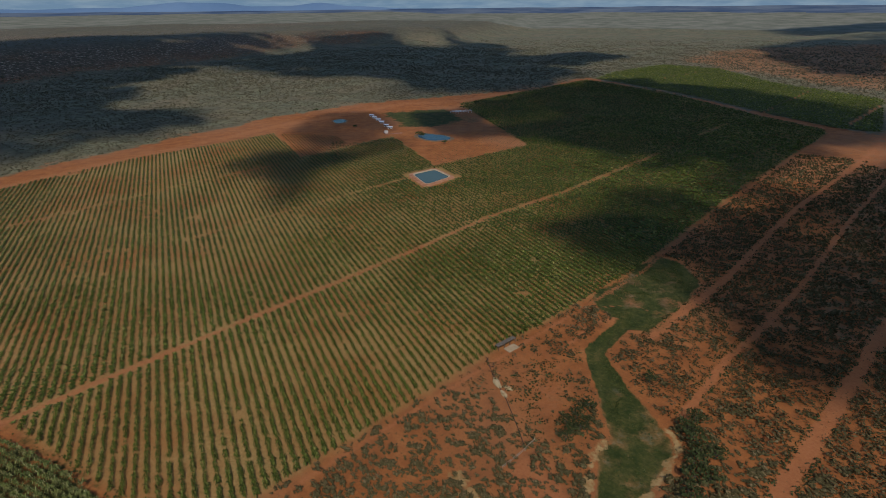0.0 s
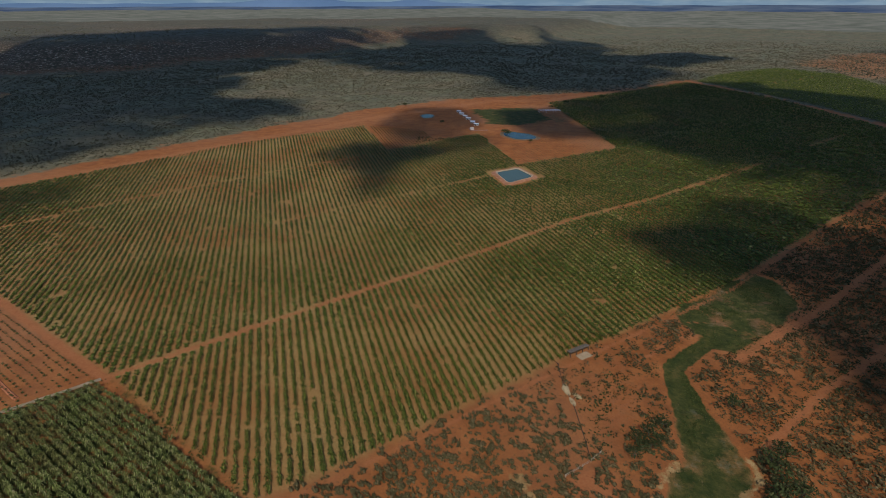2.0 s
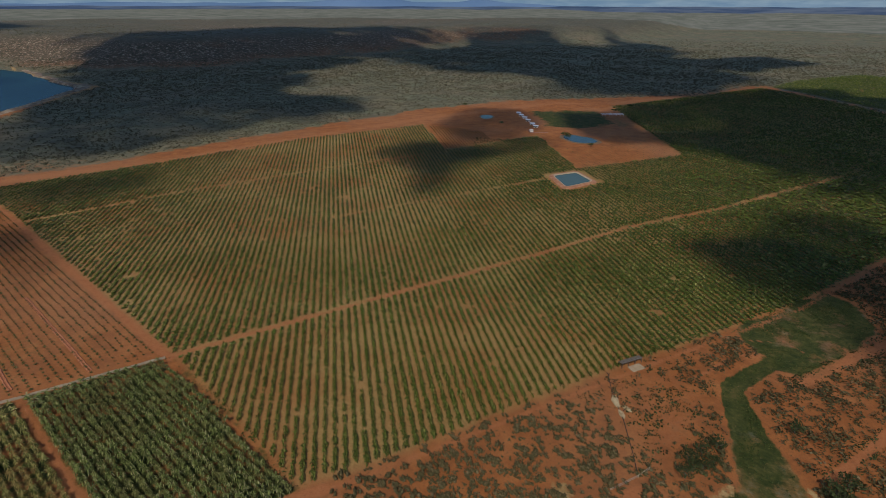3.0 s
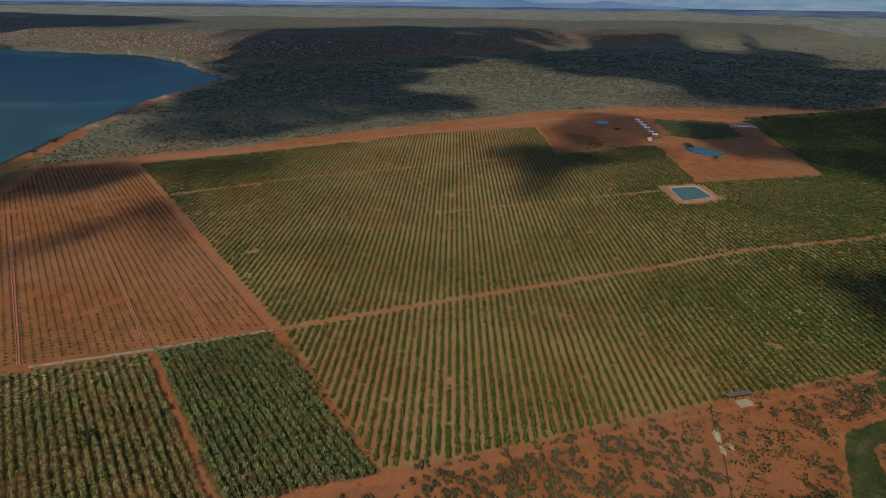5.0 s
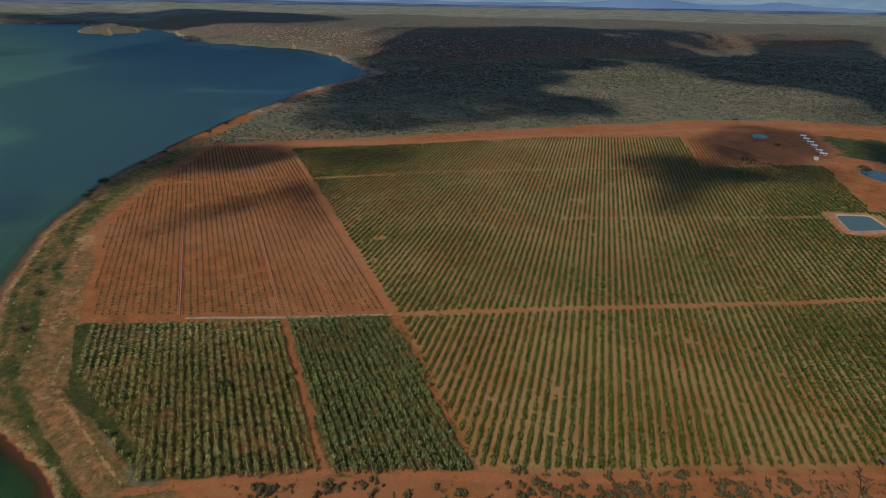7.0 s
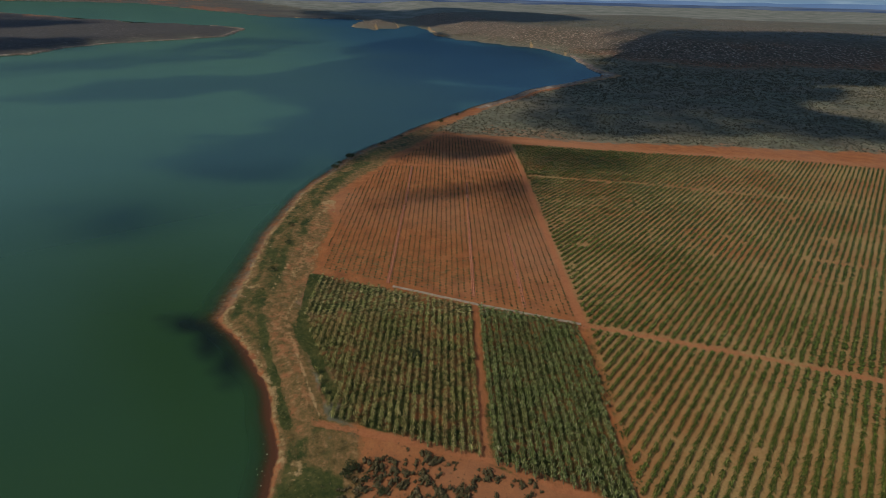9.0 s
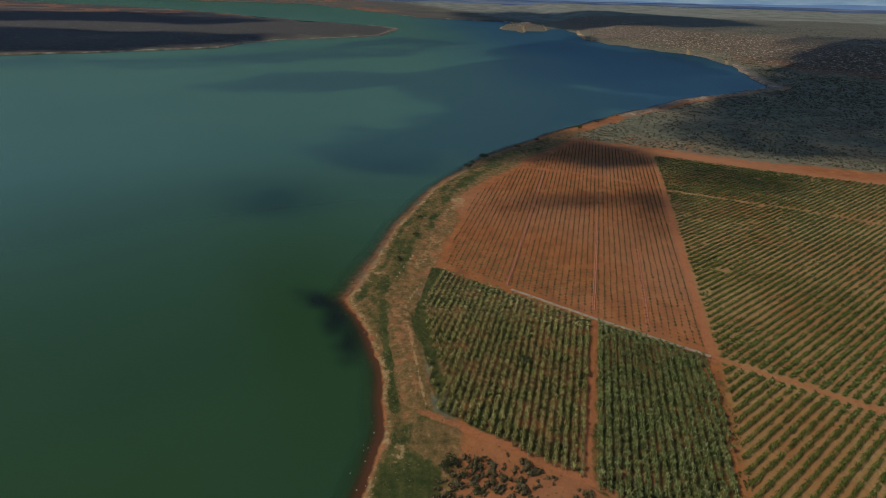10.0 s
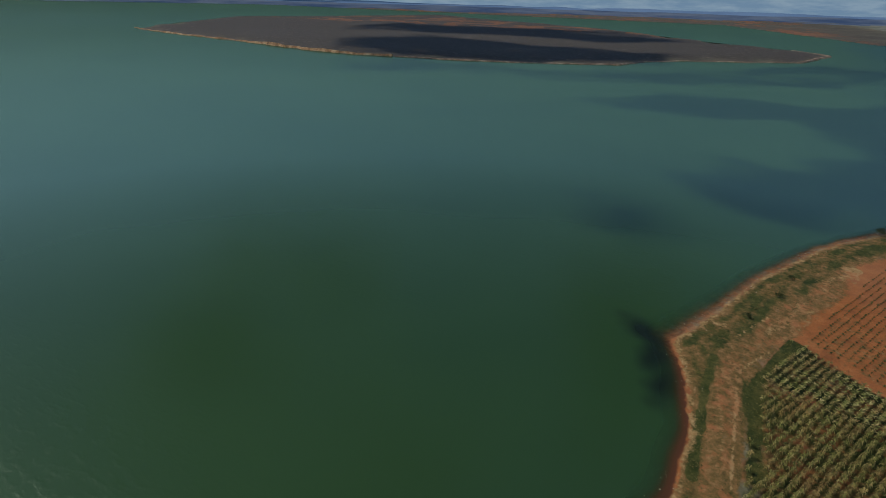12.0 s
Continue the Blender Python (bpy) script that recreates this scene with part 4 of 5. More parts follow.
def core():
    bm = bmesh.new()
    bmesh.ops.create_icosphere(bm, subdivisions=1, radius=1)
    v, f = np.array([v.co for v in bm.verts]), np.array([[v.index for v in f.verts] for f in bm.faces])
    bm.free()
    return v, f


CORE = core()


def bush_clumps(seed, cards, radius, high):
    """A low uneven crown of several lobes, with gaps between the sprays."""
    rng = np.random.default_rng(seed)
    lobes = 4 if cards > 30 else 2
    parts = []
    for i in range(lobes):
        k = radius * rng.uniform(0.45, 0.68) * {4: 1.0, 2: 1.25, 1: 1.5}[lobes]
        c = np.array([rng.uniform(-0.55, 0.55) * radius, rng.uniform(-0.55, 0.55) * radius, high * 0.28])
        n = max(2, cards // lobes)
        flat = high / radius * 0.85
        if cards > 16:
            parts.append((CORE[0] * (k * 0.58) * rng.uniform(0.6, 1.25, (12, 1)) * np.array([1, 1, flat]) + c, CORE[1]))
        parts.append(leaf_cards(rng, c, k, flat, n, k * (2.6 / n) ** 0.5 * 0.66))
    return joined(parts)


def scatter(test, box, count, seed):
    rng = np.random.default_rng(seed)
    q = np.column_stack([rng.uniform(box[0], box[1], count), rng.uniform(box[2], box[3], count)])
    q = q[test(q[:, 0], q[:, 1], rng)]
    return q, rng


FARM = (MAIN, FAR_FIELD, RED_FIELD, BLOCK_A, BLOCK_B, YARD)


def clear_of_farm(x, y, margin):
    ok = np.ones(len(x), bool)
    for p in FARM:
        ok &= inside(x, y, p) < -margin
    return ok


def near_scrub_test(x, y, rng):
    ok = clear_of_farm(x, y, 1.4) & (inside(x, y, RED_LAND) > 4) & (inside(x, y, EAST_BARE) < 2) & (y > 12)
    for line, half in ((TRACK_1, 3.0), (TRACK_2, 2.5), (TRACK_3, 3.5), (BLOCK_TRACK, 3.5), (SOUTH_ROAD, 1.3), (NORTH_ROAD, 16), (EAST_ROAD, 7)):
        ok &= line_distance(x, y, line) > half
    ok &= (inside(x, y, MEADOW) < -1) & (inside(x, y, CREEK_BED) < -2.5)
    bare = np.exp(-(((x - 30) / 24) ** 2 + ((y - 152) / 36) ** 2))
    clump = 0.66 - 0.36 * soft(-60 - x, 12) + 0.34 * value_noise(x, y, 7, 41) + 0.22 * soft(x - 60, 40) + 0.25 * value_noise(x, y, 25, 42)
    return ok & (rng.random(len(x)) < np.clip(clump, 0.1, 1) * (1 - 0.92 * bare) * np.clip(260 / np.hypot(x, y), 0.45, 1))


def build_scrub():
    q, rng = scatter(near_scrub_test, (-110, 460, 12, 520), 125000, 51)
    r = np.hypot(q[:, 0], q[:, 1])
    az = np.degrees(np.arctan2(-q[:, 0], q[:, 1]))
    q = q[(az > -50) & (r < 560) & (r > 80)]
    q = q[np.argsort(np.hypot(q[:, 0], q[:, 1]))]
    n = len(q)
    at, turn = on_ground(q), rng.normal(-0.72, 0.45, n)
    s = 0.34 + 0.62 * rng.random(n) ** 1.7
    size = np.column_stack([s * 1.25, s * 0.85, s * rng.uniform(0.6, 1.0, n)])
    r, kind = np.hypot(q[:, 0], q[:, 1]), rng.integers(0, 4, n)
    chunks, near = [], 260
    for k in range(4):
        for lo, hi, clumps in ((0, 150, 48), (150, 230, 16), (230, 340, 8), (340, 900, 4)):
            pick = (kind == k) & (r >= lo) & (r < hi)
            pick[:near] = False
            if pick.any():
                chunks.append(spread(bush_clumps(60 + k, clumps, 2.2, 2.3), at[pick], turn[pick], size[pick]))
    stuff("scrub", chunks, BUSH, "low grey-green thorn scrub on red earth", "scrub")
    meshes = [array_mesh("shrub", *bush_clumps(60 + k, 130, 2.2, 2.3), BUSH) for k in range(4)]
    for i in range(near):
        ob = tagged(new("shrub", meshes[kind[i]]), "grey-green thorny shrub on red earth", "shrub", "shrubs below the field")
        ob.matrix_basis = Matrix.Translation(at[i]) @ Matrix.Rotation(turn[i], 4, "Z") @ Matrix.Diagonal((*size[i], 1))


build_scrub()


def build_far_scrub():
    def test(x, y, rng):
        z, bench = uplift(x, y)
        u, v = seen_from_drone(x, y, z)
        r = np.hypot(x, y)
        az = np.degrees(np.arctan2(-x, y))
        ok = (inside(u, v, RED_LAND) < -2) & (inside(u, v, FAR_FIELD) < -6) & (lake_distance(u, v) > np.where(u < -430, 20, 13)) & (az > -46) & (az < 80) & (r < 2600)
        return ok & (rng.random(len(x)) < np.clip(560 / r, 0, 1) ** 1.5 * soft(2100 - r, 450) * np.clip(0.8 + 0.5 * value_noise(u, v, 60, 43), 0.2, 1) * np.where(bench > 12, 0.22, 1))

    q, rng = scatter(test, (-1900, 1500, 150, 2400), 800000, 52)
    n = len(q)
    r = np.hypot(q[:, 0], q[:, 1])
    s = rng.uniform(0.35, 0.95, n) * np.clip(r / 700, 1, 1.7)
    at, turn, kind = on_ground(q), rng.uniform(0, 6.28, n), rng.integers(0, 3, n)
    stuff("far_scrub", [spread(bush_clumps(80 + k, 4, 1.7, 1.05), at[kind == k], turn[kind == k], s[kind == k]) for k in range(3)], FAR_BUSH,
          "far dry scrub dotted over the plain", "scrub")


build_far_scrub()


def build_tufts():
    """Low dry tufts and dead sticks that dot the bare earth and the bank."""
    def test(x, y, rng):
        r = np.hypot(x, y)
        bank = (lake_distance(x, y) > 3.5) & (x < -60) & (lake_distance(x, y) < 26)
        ok = clear_of_farm(x, y, 1.5) & (r > 80) & (r < 330) & ((inside(x, y, RED_LAND) > 2) | bank)
        return ok & (rng.random(len(x)) < np.clip(0.45 + 0.7 * value_noise(x, y, 12, 45), 0.05, 1))

    q, rng = scatter(test, (-330, 300, 0, 300), 42000, 53)
    n = len(q)
    s = rng.uniform(0.35, 1.0, n)
    stuff("dry_tufts", [spread(tuft(91, 3, 0.7, 0.55), on_ground(q), rng.uniform(0, 6, n), s)], BUSH, "small dry tufts dotted over bare earth", "tufts")


build_tufts()


def build_track_tufts():
    """Small dark tufts that line the wheel tracks and the bare west slope."""
    def test(x, y, rng):
        edge = np.minimum.reduce([np.abs(line_distance(x, y, t) - h) for t, h in ((TRACK_1, 2.6), (TRACK_2, 2.2), (TRACK_3, 3.0))])
        worn = np.exp(-(((x - 34) / 14) ** 2 + ((y - 155) / 28) ** 2)) * np.clip(0.45 + 0.8 * value_noise(x, y, 7, 62), 0, 1)
        return (rng.random(len(x)) < np.maximum(0.5 * np.exp(-((edge / 0.6) ** 2)), 0.34 * worn)) & (inside(x, y, CREEK_BED) < -1) & clear_of_farm(x, y, 6) & (np.hypot(x, y) > 85)

    q, rng = scatter(test, (0, 330, 70, 400), 150000, 57)
    n = len(q)
    s = 0.30 + 0.50 * rng.random(n) ** 2
    stuff("low_tufts", [spread(bush_clumps(95, 6, 1.7, 1.2), on_ground(q), rng.uniform(0, 6, n), s)], TREE, "small dark green tufts beside dirt tracks", "tufts")


build_track_tufts()


# ---- trees ----
def limb(bm, a, b, ra, rb, sides=6):
    """A tapered length of wood."""
    a, b = Vector(a), Vector(b)
    turn = (b - a).to_track_quat("Z", "Y").to_matrix().to_4x4()
    m = Matrix.Translation((a + b) / 2) @ turn
    bmesh.ops.create_cone(bm, cap_ends=True, segments=sides, radius1=ra, radius2=rb, depth=(b - a).length, matrix=m)


def tree(x, y, high, wide, seed, label):
    rng = random.Random(seed)
    z = float(ground_height(np.array([x]), np.array([y]))[0])
    base = tagged(new("tree"), label, "tree", "trees of the scrub")
    base.location = (x, y, z)
    bm = bmesh.new()
    fork = Vector((rng.uniform(-0.2, 0.2), rng.uniform(-0.2, 0.2), high * 0.35))
    limb(bm, (0, 0, -0.2), fork, 0.05 * high, 0.035 * high)
    tips = []
    for i in range(6):
        a = i * 1.05 + rng.uniform(-0.3, 0.3)
        tip = fork + Vector((math.cos(a) * wide * 0.36, math.sin(a) * wide * 0.36, high * rng.uniform(0.2, 0.42)))
        limb(bm, fork, tip, 0.024 * high, 0.008 * high, 5)
        tips.append(tip)
    part("trunk", bm, BARK, base, "grey-brown forked trunk")
    gen = np.random.default_rng(seed)
    parts = [leaf_cards(gen, np.array(tip), wide * gen.uniform(0.20, 0.30), 0.8, 46, wide * 0.055) for tip in tips + [fork + Vector((0, 0, high * 0.42))]]
    new("crown", array_mesh("crown", *joined(parts), TREE)).parent = base


GREEN_TREE = "dark green spreading tree among thorn scrub"
for i, (x, y, h, w) in enumerate(((37, 131, 4.2, 4.6), (41, 134, 4.6, 5), (45.5, 138, 4.2, 4.6), (35.4, 124, 3.8, 4.2), (40.6, 128.8, 4.2, 4.8), (43.6, 131, 3.6, 4), (37.6, 127, 3.6, 4),
                                  (73, 127, 5.2, 6.8), (74, 122.5, 5, 6.4), (70, 115, 4.8, 6.4), (67.5, 109, 5, 6.8), (72.5, 117, 4.8, 6), (70, 152, 4.2, 5), (77.5, 132, 4.6, 5.6), (64, 103, 4.8, 6.4), (72, 109, 4.6, 6), (77, 117, 4.4, 5.6))):
    tree(x, y, h, w, 200 + i, GREEN_TREE)
for i, (x, y, h, w) in enumerate(((-109, 25, 2.6, 3.6), (-107, 22.5, 2.4, 3.2), (-104, 28, 1.9, 2.6), (-98, 30, 1.6, 2.2))):
    tree(x, y, h, w, 230 + i, "dark green bushy tree on red earth by the bank")
for i, (x, y, h, w) in enumerate(((-393, 93, 4, 6), (-418, 112, 4, 7), (-405, 100, 3, 4), (-447, 150, 3.5, 5), (-470, 176, 3, 4), (-514, 236, 3.5, 6), (-540, 268, 3, 4),
                                  (-292, 42, 2, 3), (-240, 24, 1.8, 2.8), (-268, 36, 1.8, 3))):
    tree(x, y, h, w, 250 + i, "low dark tree on the lake bank")
tree(-150, 60, 3.6, 4.5, 270, "dark green tree standing among banana plants")
for i, (x, y, h, w) in enumerate(((-28, 548, 4, 7), (-24, 541, 4, 6), (-2, 512, 3, 5), (-165, 690, 4, 6), (40, 735, 5, 7), (-100, 590, 3, 5), (20, 700, 4, 6), (90, 790, 5, 8))):
    tree(x, y, h, w, 280 + i, "lone dark tree by the farmyard")


# ---- ponds ----
def ring_band(bm, outer, inner, zo, zi):
    o = [bm.verts.new((x, y, zo)) for x, y in outer]
    i = [bm.verts.new((x, y, zi)) for x, y in inner]
    for k in range(len(o)):
        n = (k + 1) % len(o)
        bm.faces.new((o[k], o[n], i[n], i[k]))


def about(points, k):
    cx, cy = sum(p[0] for p in points) / len(points), sum(p[1] for p in points) / len(points)
    return [(cx + (x - cx) * k, cy + (y - cy) * k) for x, y in points]


def rounded(points, steps=4, cut=0.16):
    """The outline with its corners rounded."""
    out = []
    for i, p in enumerate(points):
        a, b = Vector(points[i - 1]), Vector(points[(i + 1) % len(points)])
        p = Vector(p)
        s, e = p.lerp(a, cut), p.lerp(b, cut)
        for j in range(steps + 1):
            t = j / steps
            out.append(tuple(s.lerp(p, t).lerp(p.lerp(e, t), t)))
    return out


def build_reservoir():
    base = tagged(new("reservoir"), "square lined water reservoir with an earth bank", "reservoir")
    shape = rounded(RESERVOIR)
    bm = bmesh.new()
    ring_band(bm, about(shape, 1.34), about(shape, 1.16), -0.3, 1.0)
    ring_band(bm, about(shape, 1.16), about(shape, 1.05), 1.0, 1.05)
    part("bank", bm, plain_material("bank_earth", (0.26, 0.105, 0.05), (0.40, 0.19, 0.095), 0.4), base, "trodden red earth bank")
    bm = bmesh.new()
    ring_band(bm, about(shape, 1.05), about(shape, 1.02), 1.05, 1.12)
    ring_band(bm, about(shape, 1.02), about(shape, 0.92), 1.12, 0.35)
    part("lining", bm, SLAB, base, "pale lining round the water")
    bm = bmesh.new()
    bm.faces.new([bm.verts.new((x, y, 0.5)) for x, y in about(shape, 0.97)])
    part("water", bm, POND, base, "still grey-green water")


def pond(x, y, a, b, turn, seed, label):
    base = tagged(new("pond"), label, "pond", "ponds in the farmyard")
    base.matrix_basis = pose(x, y, 0, 0, 0, turn)
    shape = []
    for i in range(28):
        t = i / 28 * 2 * math.pi
        k = 1 + 0.22 * noise.noise(Vector((math.cos(t) * 1.4, math.sin(t) * 1.4, seed)))
        shape.append((math.cos(t) * a * k, math.sin(t) * b * k))
    bm = bmesh.new()
    ring_band(bm, about(shape, 1.35), about(shape, 1.1), -0.2, 0.5)
    ring_band(bm, about(shape, 1.1), about(shape, 0.95), 0.5, 0.1)
    part("bank", bm, plain_material("muddy_bank", (0.10, 0.075, 0.035), (0.22, 0.11, 0.05), 0.3), base, "muddy bank with weeds")
    bm = bmesh.new()
    bm.faces.new([bm.verts.new((p, q, 0.28)) for p, q in about(shape, 1.02)])
    part("water", bm, BLUE_POND, base, "blue water")


build_reservoir()
pond(-13, 540, 19, 12, -40, 3, "blue farm pond with a weedy bank")
pond(-123.5, 627, 12, 7, -78, 8, "small blue pond in bare red earth")


# ---- buildings of the yard ----
def box(bm, x, y, z, w, d, h, bevel=0.0):
    m = Matrix.Translation((x, y, z + h / 2)) @ Matrix.Diagonal((w, d, h, 1))
    made = bmesh.ops.create_cube(bm, size=1, matrix=m)
    if bevel:
        bmesh.ops.bevel(bm, geom=list({e for v in made["verts"] for e in v.link_edges}), offset=bevel, segments=1, affect="EDGES")


def house(long, deep):
    base = tagged(new("farm_house"), "small white-roofed farm house in a row", "house", "white houses in the yard")
    bm = bmesh.new()
    box(bm, 0, 0, -0.3, long, deep, 2.5, 0.05)
    part("wall", bm, WALL, base, "limewashed wall")
    for side in (-1, 1):
        bm = bmesh.new()
        v = [bm.verts.new(p) for p in ((-long / 2 - 0.5, side * (deep / 2 + 0.9), 1.95), (long / 2 + 0.5, side * (deep / 2 + 0.9), 1.95),
                                      (long / 2 + 0.5, 0, 2.7), (-long / 2 - 0.5, 0, 2.7))]
        top = bmesh.ops.extrude_face_region(bm, geom=[bm.faces.new(v)])
        bmesh.ops.translate(bm, vec=(0, 0, 0.12), verts=[g for g in top["geom"] if isinstance(g, bmesh.types.BMVert)])
        part("roof", bm, WHITE_ROOF, base, "white sheet roof")
    bm = bmesh.new()
    box(bm, -long * 0.15, -deep / 2 - 0.03, 0, 0.9, 0.06, 1.95)
    part("door", bm, DARK, base, "dark plank door")
    for x in (-long * 0.35, long * 0.22):
        bm = bmesh.new()
        box(bm, x, -deep / 2 - 0.03, 0.9, 1.1, 0.06, 0.9)
        part("window", bm, DARK, base)
    return base


first = house(4.6, 2.4)
spots = [(-90, 655.5), (-85, 642), (-79, 628), (-73.5, 614), (-66.5, 595.5), (-61, 583)]
first.matrix_basis = pose(spots[0][0], spots[0][1], 0, 0, 0, 3)
for x, y in spots[1:]:
    copy_thing(first, pose(x, y, 0, 0, 0, 3))


def build_yard_wall():
    base = tagged(new("yard_wall"), "low red-brown wall round a small yard", "wall")
    base.matrix_basis = pose(-56, 560, 0, 0, 0, 20)
    for x, y, w, d in ((0, -4, 18, 0.4), (-8.8, 2, 0.4, 12), (-6, 8, 6, 0.4)):
        bm = bmesh.new()
        box(bm, x, y, -0.2, w, d, 1.3, 0.04)
        part("wall", bm, BRICK, base)
    bm = bmesh.new()
    box(bm, -6.5, 3, -0.2, 3.5, 3.5, 2.8, 0.05)
    part("store", bm, WALL, base, "small square store")


build_yard_wall()


def build_nursery():
    base = tagged(new("nursery_shelter"), "long low shelter with pale posts and rails", "shelter")
    base.matrix_basis = pose(18, 676, 0, 0, 0, 14)
    for y in (-3, 3):
        bm = bmesh.new()
        box(bm, 0, y, 2.2, 26, 0.35, 0.3)
        part("rail", bm, WHITE_ROOF, base)
        for i in range(7):
            bm = bmesh.new()
            box(bm, -12.6 + i * 4.2, y, -0.2, 0.22, 0.22, 2.5)
            part("post", bm, WALL, base)


build_nursery()


# ---- by the south road: shelter, spoil heaps, pipe, fence ----
def build_shelter():
    base = tagged(new("field_shelter"), "open shelter with a brown roof and pale slab", "shelter")
    base.matrix_basis = pose(22.6, 174.2, 0, 0, 0, 40)
    bm = bmesh.new()
    box(bm, 0, 0.6, 1.9, 9.6, 2.2, 0.12, 0.02)
    bmesh.ops.rotate(bm, cent=(0, 0.6, 2.3), matrix=Matrix.Rotation(radians(-7), 3, "X"), verts=bm.verts)
    part("roof", bm, BARK, base, "brown sheet roof")
    for x in (-4.5, -1.5, 1.5, 4.5):
        for y in (-0.4, 1.6):
            bm = bmesh.new()
            box(bm, x, y, -0.2, 0.16, 0.16, 2.05)
            part("post", bm, BARK, base)
    bm = bmesh.new()
    box(bm, 0.6, -2.2, -0.1, 5.6, 3.4, 0.28, 0.05)
    part("slab", bm, SLAB, base, "pale concrete slab")


build_shelter()


def heap(x, y, long, wide, high, turn, seed, label):
    bm = bmesh.new()
    bmesh.ops.create_icosphere(bm, subdivisions=3, radius=1)
    for v in bm.verts:
        k = 1 + 0.35 * noise.noise(v.co * 2.3 + Vector((seed, 0, 0)))
        v.co = Vector((v.co.x * long * k, v.co.y * wide * k, v.co.z * high * k if v.co.z > 0 else v.co.z * 0.3))
    me = bpy.data.meshes.new("spoil_heap")
    bm.to_mesh(me)
    bm.free()
    me.materials.append(SAND)
    ob = tagged(new("spoil_heap", me), label, "heap", "heaps by the trench")
    ob.matrix_basis = pose(x, y, 0, 0, 0, turn)


SAND = plain_material("pale_spoil", (0.30, 0.20, 0.095), (0.46, 0.35, 0.19), 0.8)
heap(17.0, 152, 3.0, 1.1, 0.8, 106, 1, "long heap of pale sandy spoil by a trench")
heap(18.9, 146, 2.2, 0.8, 0.5, 112, 2, "pale sandy spoil heap on red earth")
heap(20.6, 149.2, 1.8, 0.9, 0.45, 140, 3, "small pale spoil heap on red earth")


def build_pipe():
    """A dark pipe laid from the field edge down the slope, in lengths."""
    base = tagged(new("water_pipe"), "dark irrigation pipe laid over bare earth", "pipe")
    way = [(14.6, 165.5), (16, 156), (17.8, 149), (19.4, 143), (21.7, 129.5), (22.6, 122.5)]
    for a, b in zip(way, way[1:]):
        bm = bmesh.new()
        limb(bm, (*a, 0.2), (*b, 0.2), 0.13, 0.13, 8)
        part("length", bm, DARK, base)
    rng = random.Random(5)
    for i in range(9):
        t = rng.random() * 0.8
        a = Vector(way[0]).lerp(Vector(way[3]), t)
        bm = bmesh.new()
        limb(bm, (a.x + rng.uniform(-1.2, 1.2), a.y + rng.uniform(-1, 1), 0.15), (a.x + rng.uniform(-1.6, 1.6), a.y + rng.uniform(-1.6, 1.6), rng.uniform(0.5, 1.0)), 0.14, 0.08)
        part("prop", bm, DARK, base, "rough timber prop")


build_pipe()


def build_fence(name, way, gap, label, high=1.4):
    base = tagged(new(name), label, "fence")
    post = bmesh.new()
    box(post, 0, 0, -0.3, 0.16, 0.16, high + 0.3, 0.03)
    me = bpy.data.meshes.new("post")
    post.to_mesh(me)
    post.free()
    me.materials.append(SLAB)
    for a, b in zip(way, way[1:]):
        a, b = Vector(a), Vector(b)
        n = max(1, round((b - a).length / gap))
        for i in range(n + 1):
            p = a.lerp(b, i / n)
            ob = new("post", me)
            ob.parent = base
            ob.location = (p.x, p.y, float(ground_height(np.array([p.x]), np.array([p.y]))[0]))
        for z in (0.5, 1.1):
            bm = bmesh.new()
            limb(bm, (a.x, a.y, z), (b.x, b.y, z), 0.035, 0.035, 4)
            part("wire", bm, CONCRETE, base)


build_fence("gate_fence", [(15.2, 113.6), (22.8, 120.6), (26, 124.5)], 3.0, "pale wooden fence and gate over red earth")


# ---- channel between the blocks, furrows in the red field ----
def sweep(name, way, profile, material, parent=None):
    """A strip with the given cross-section (offset, height) along a way."""
    bm = bmesh.new()
    rows = []
    for i, p in enumerate(way):
        p = Vector(p)
        a, b = Vector(way[max(i - 1, 0)]), Vector(way[min(i + 1, len(way) - 1)])
        d = (b - a).normalized()
        side = Vector((d.y, -d.x))
        z = float(ground_height(np.array([p.x]), np.array([p.y]))[0])
        rows.append([bm.verts.new((p.x + side.x * o, p.y + side.y * o, z + h)) for o, h in profile])
    for r, q in zip(rows, rows[1:]):
        for i in range(len(profile) - 1):
            bm.faces.new((r[i], r[i + 1], q[i + 1], q[i]))
    me = bpy.data.meshes.new(name)
    bm.to_mesh(me)
    bm.free()
    me.materials.append(material)
    return new(name, me)


def stepped(way, gap, wander=0.0, seed=1):
    rng = random.Random(seed)
    out = []
    for a, b in zip(way, way[1:]):
        a, b = Vector(a), Vector(b)
        n = max(1, int((b - a).length / gap))
        out += [tuple(a.lerp(b, i / n) + Vector((rng.gauss(0, wander), rng.gauss(0, wander)))) for i in range(n)]
    return out + [tuple(way[-1])]


CANAL = [(-0.62, -0.1), (-0.58, 0.4), (-0.42, 0.4), (-0.34, 0.1), (0.34, 0.1), (0.42, 0.4), (0.58, 0.4), (0.62, -0.1)]
GREY = plain_material("grey_channel", (0.24, 0.17, 0.105), (0.36, 0.28, 0.19), 0.35)
tagged(sweep("irrigation_channel", stepped([(-203.5, 71), (-175, 98.5), (-144, 131)], 2.0, 0.08), CANAL, GREY), "grey concrete irrigation channel between planted blocks", "channel")
FURROW = [(-0.9, -0.1), (-0.45, 0.4), (-0.2, 0.12), (0.2, 0.12), (0.45, 0.4), (0.9, -0.1)]
RIDGE = plain_material("turned_earth", (0.28, 0.090, 0.036), (0.40, 0.15, 0.065), 0.8)
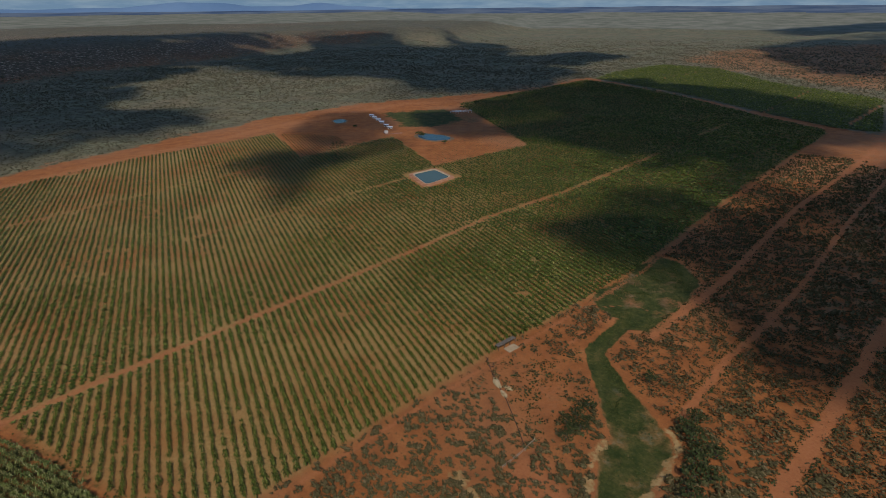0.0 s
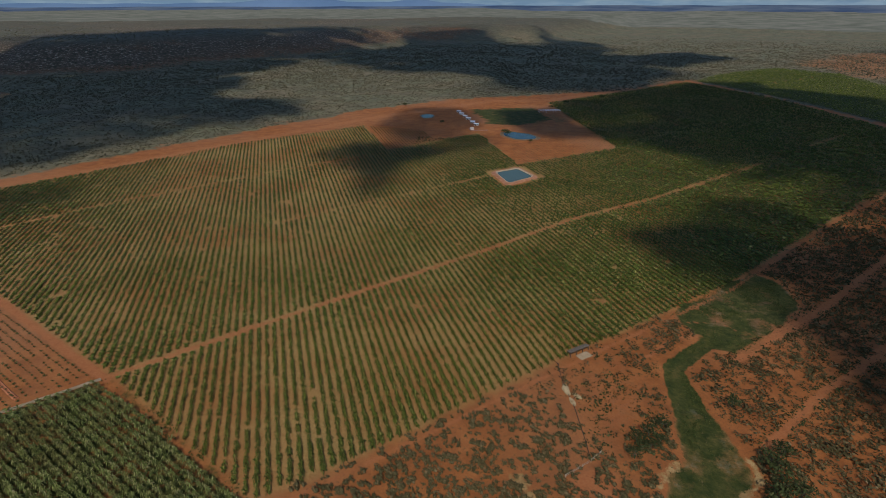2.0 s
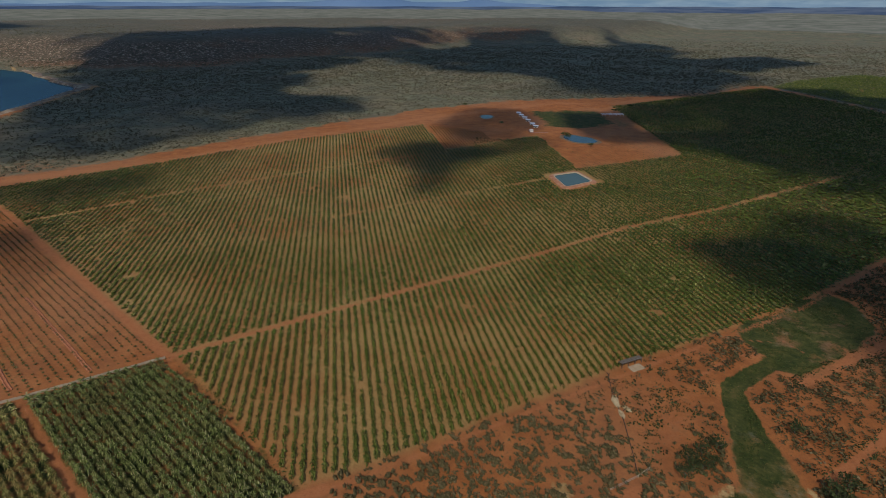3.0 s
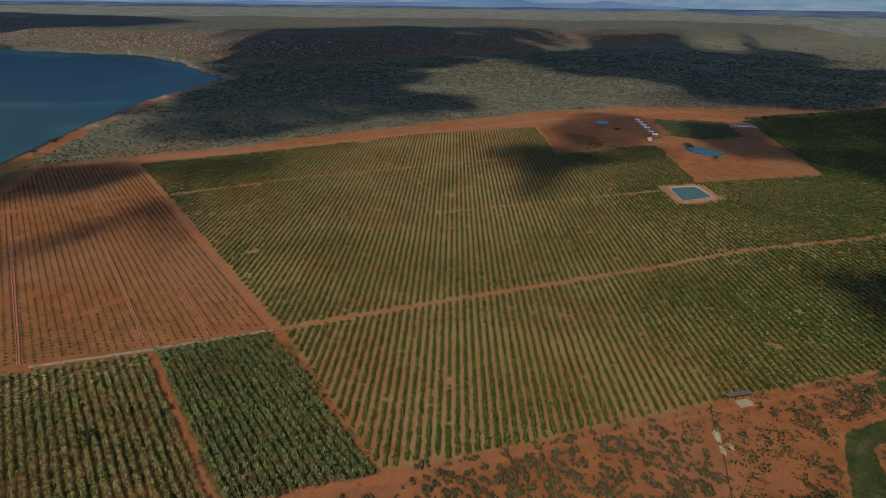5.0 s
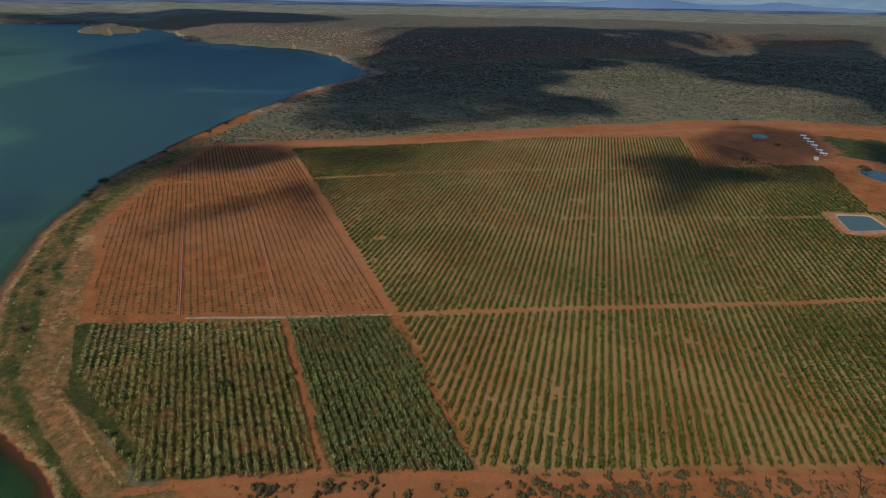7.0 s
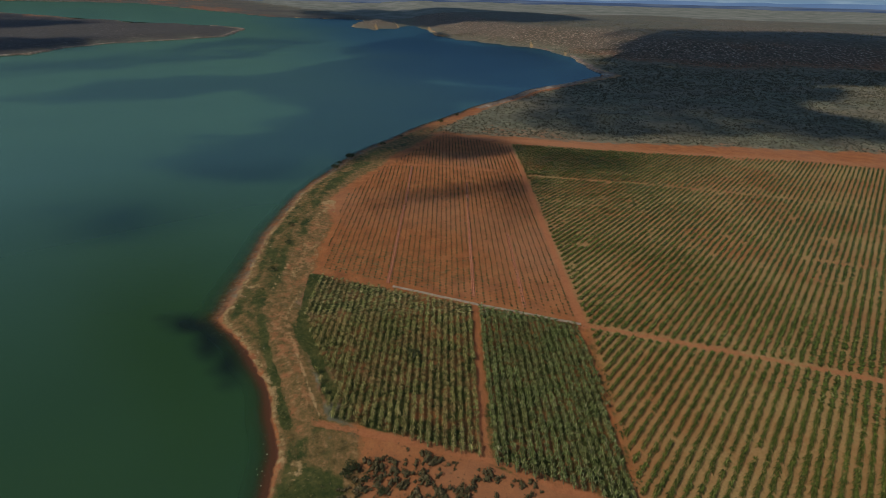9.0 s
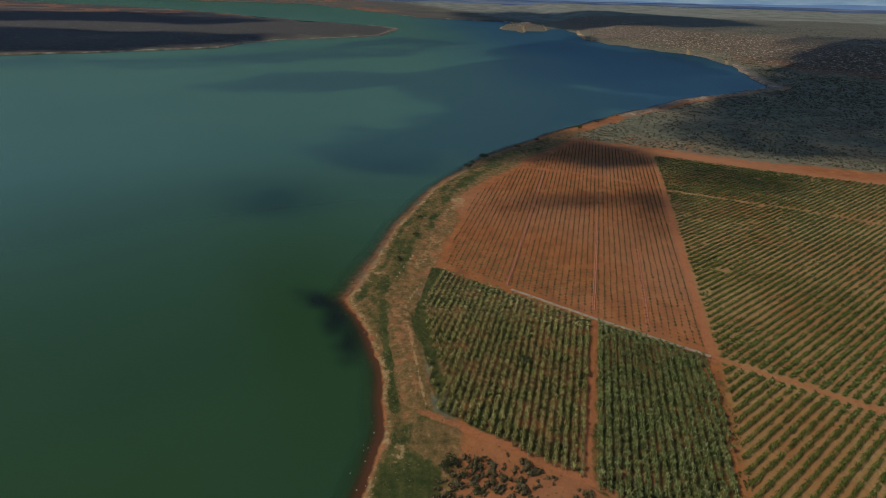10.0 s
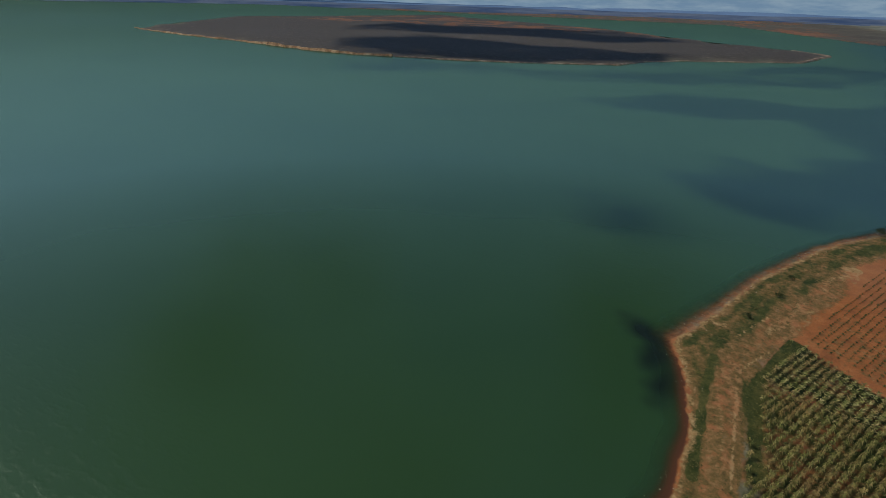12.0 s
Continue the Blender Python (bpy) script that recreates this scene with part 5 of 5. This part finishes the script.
for a, b in (((-207, 70), (-300, 114)), ((-303, 116), (-378, 150)), ((-164, 117), (-236, 151)), ((-181, 101), (-330, 173))):
    tagged(sweep("earth_furrow", stepped([a, b], 2.0, 0.10), FURROW, RIDGE), "freshly turned red earth furrow between young plants", "furrow", "furrows in the red field")


def build_reeds():
    """Green reeds and rank grass along the creek, in the meadow and by the ditch."""
    def test(x, y, rng):
        ok = ((inside(x, y, CREEK_BED) > 0.3) & (rng.random(len(x)) < np.where(y > 138, 1.0, 0.35))) | (inside(x, y, MEADOW) > 1) | (line_distance(x, y, WEST_DITCH) < 2.2)
        return ok & (rng.random(len(x)) < np.clip(0.35 + 0.8 * value_noise(x, y, 5, 46), 0.05, 1)) & (np.hypot(x, y) > 80)

    q, rng = scatter(test, (-145, 125, 78, 270), 70000, 54)
    n = len(q)
    stuff("reeds", [spread(tuft(92, 5, 0.8, 0.9), on_ground(q), rng.uniform(0, 6, n), rng.uniform(0.3, 0.8, n))], REED, "green reeds and rank grass on wet ground", "reeds")


build_reeds()


def build_bank_plants():
    """Rank grass and low dark shrubs on the lake bank."""
    def test(x, y, rng):
        d = lake_distance(x, y)
        ok = (x < -70) & (((d > 3.5) & (d < 15) & (inside(x, y, BANK_STRIP) < 1)) | (line_distance(x, y, WEEDY_RIM) < 3.0)) & (np.hypot(x, y) < 430) & (clear_of_farm(x, y, 0.5) | (line_distance(x, y, WEEDY_RIM) < 3.0))
        line = np.exp(-((line_distance(x, y, HEDGE) / 1.5) ** 2)) + 0.5 * np.exp(-(((d - 11.5) / 1.8) ** 2)) * (x < -200)
        return ok & (rng.random(len(x)) < np.clip(0.12 + 0.4 * value_noise(x, y, 6, 47) + 0.8 * line * (value_noise(x, y, 25, 48) > -0.3) + 0.5 * (line_distance(x, y, WEEDY_RIM) < 3.0), 0.04, 1))

    q, rng = scatter(test, (-380, -70, -20, 130), 42000, 55)
    n = len(q)
    stuff("bank_grass", [spread(tuft(93, 4, 0.7, 0.6), on_ground(q), rng.uniform(0, 6, n), rng.uniform(0.4, 1.1, n))], BANK_GRASS, "rank green grass and weeds on the lake bank", "grass")


build_bank_plants()


def build_shore_stones():
    """Pale weathered stones scattered along the waterline and the shallows."""
    def test(x, y, rng):
        d = lake_distance(x, y)
        return (np.hypot(x, y) < 420) & (x < -70) & (d > -5) & (d < 7) & (rng.random(len(x)) < np.clip(0.35 + 0.7 * value_noise(x, y, 14, 66), 0.03, 1))

    q, rng = scatter(test, (-400, -70, -20, 130), 5000, 58)
    n = len(q)
    at = on_ground(q)
    at[:, 2] = np.maximum(at[:, 2], -1.25)
    s = 0.08 + 0.26 * rng.random(n) ** 4
    stuff("shore_stones", [spread(CORE, at, rng.uniform(0, 6, n), np.column_stack([s * 1.3, s, s * 0.7]))], SLAB, "pale weathered stones along the waterline", "stones")


build_shore_stones()
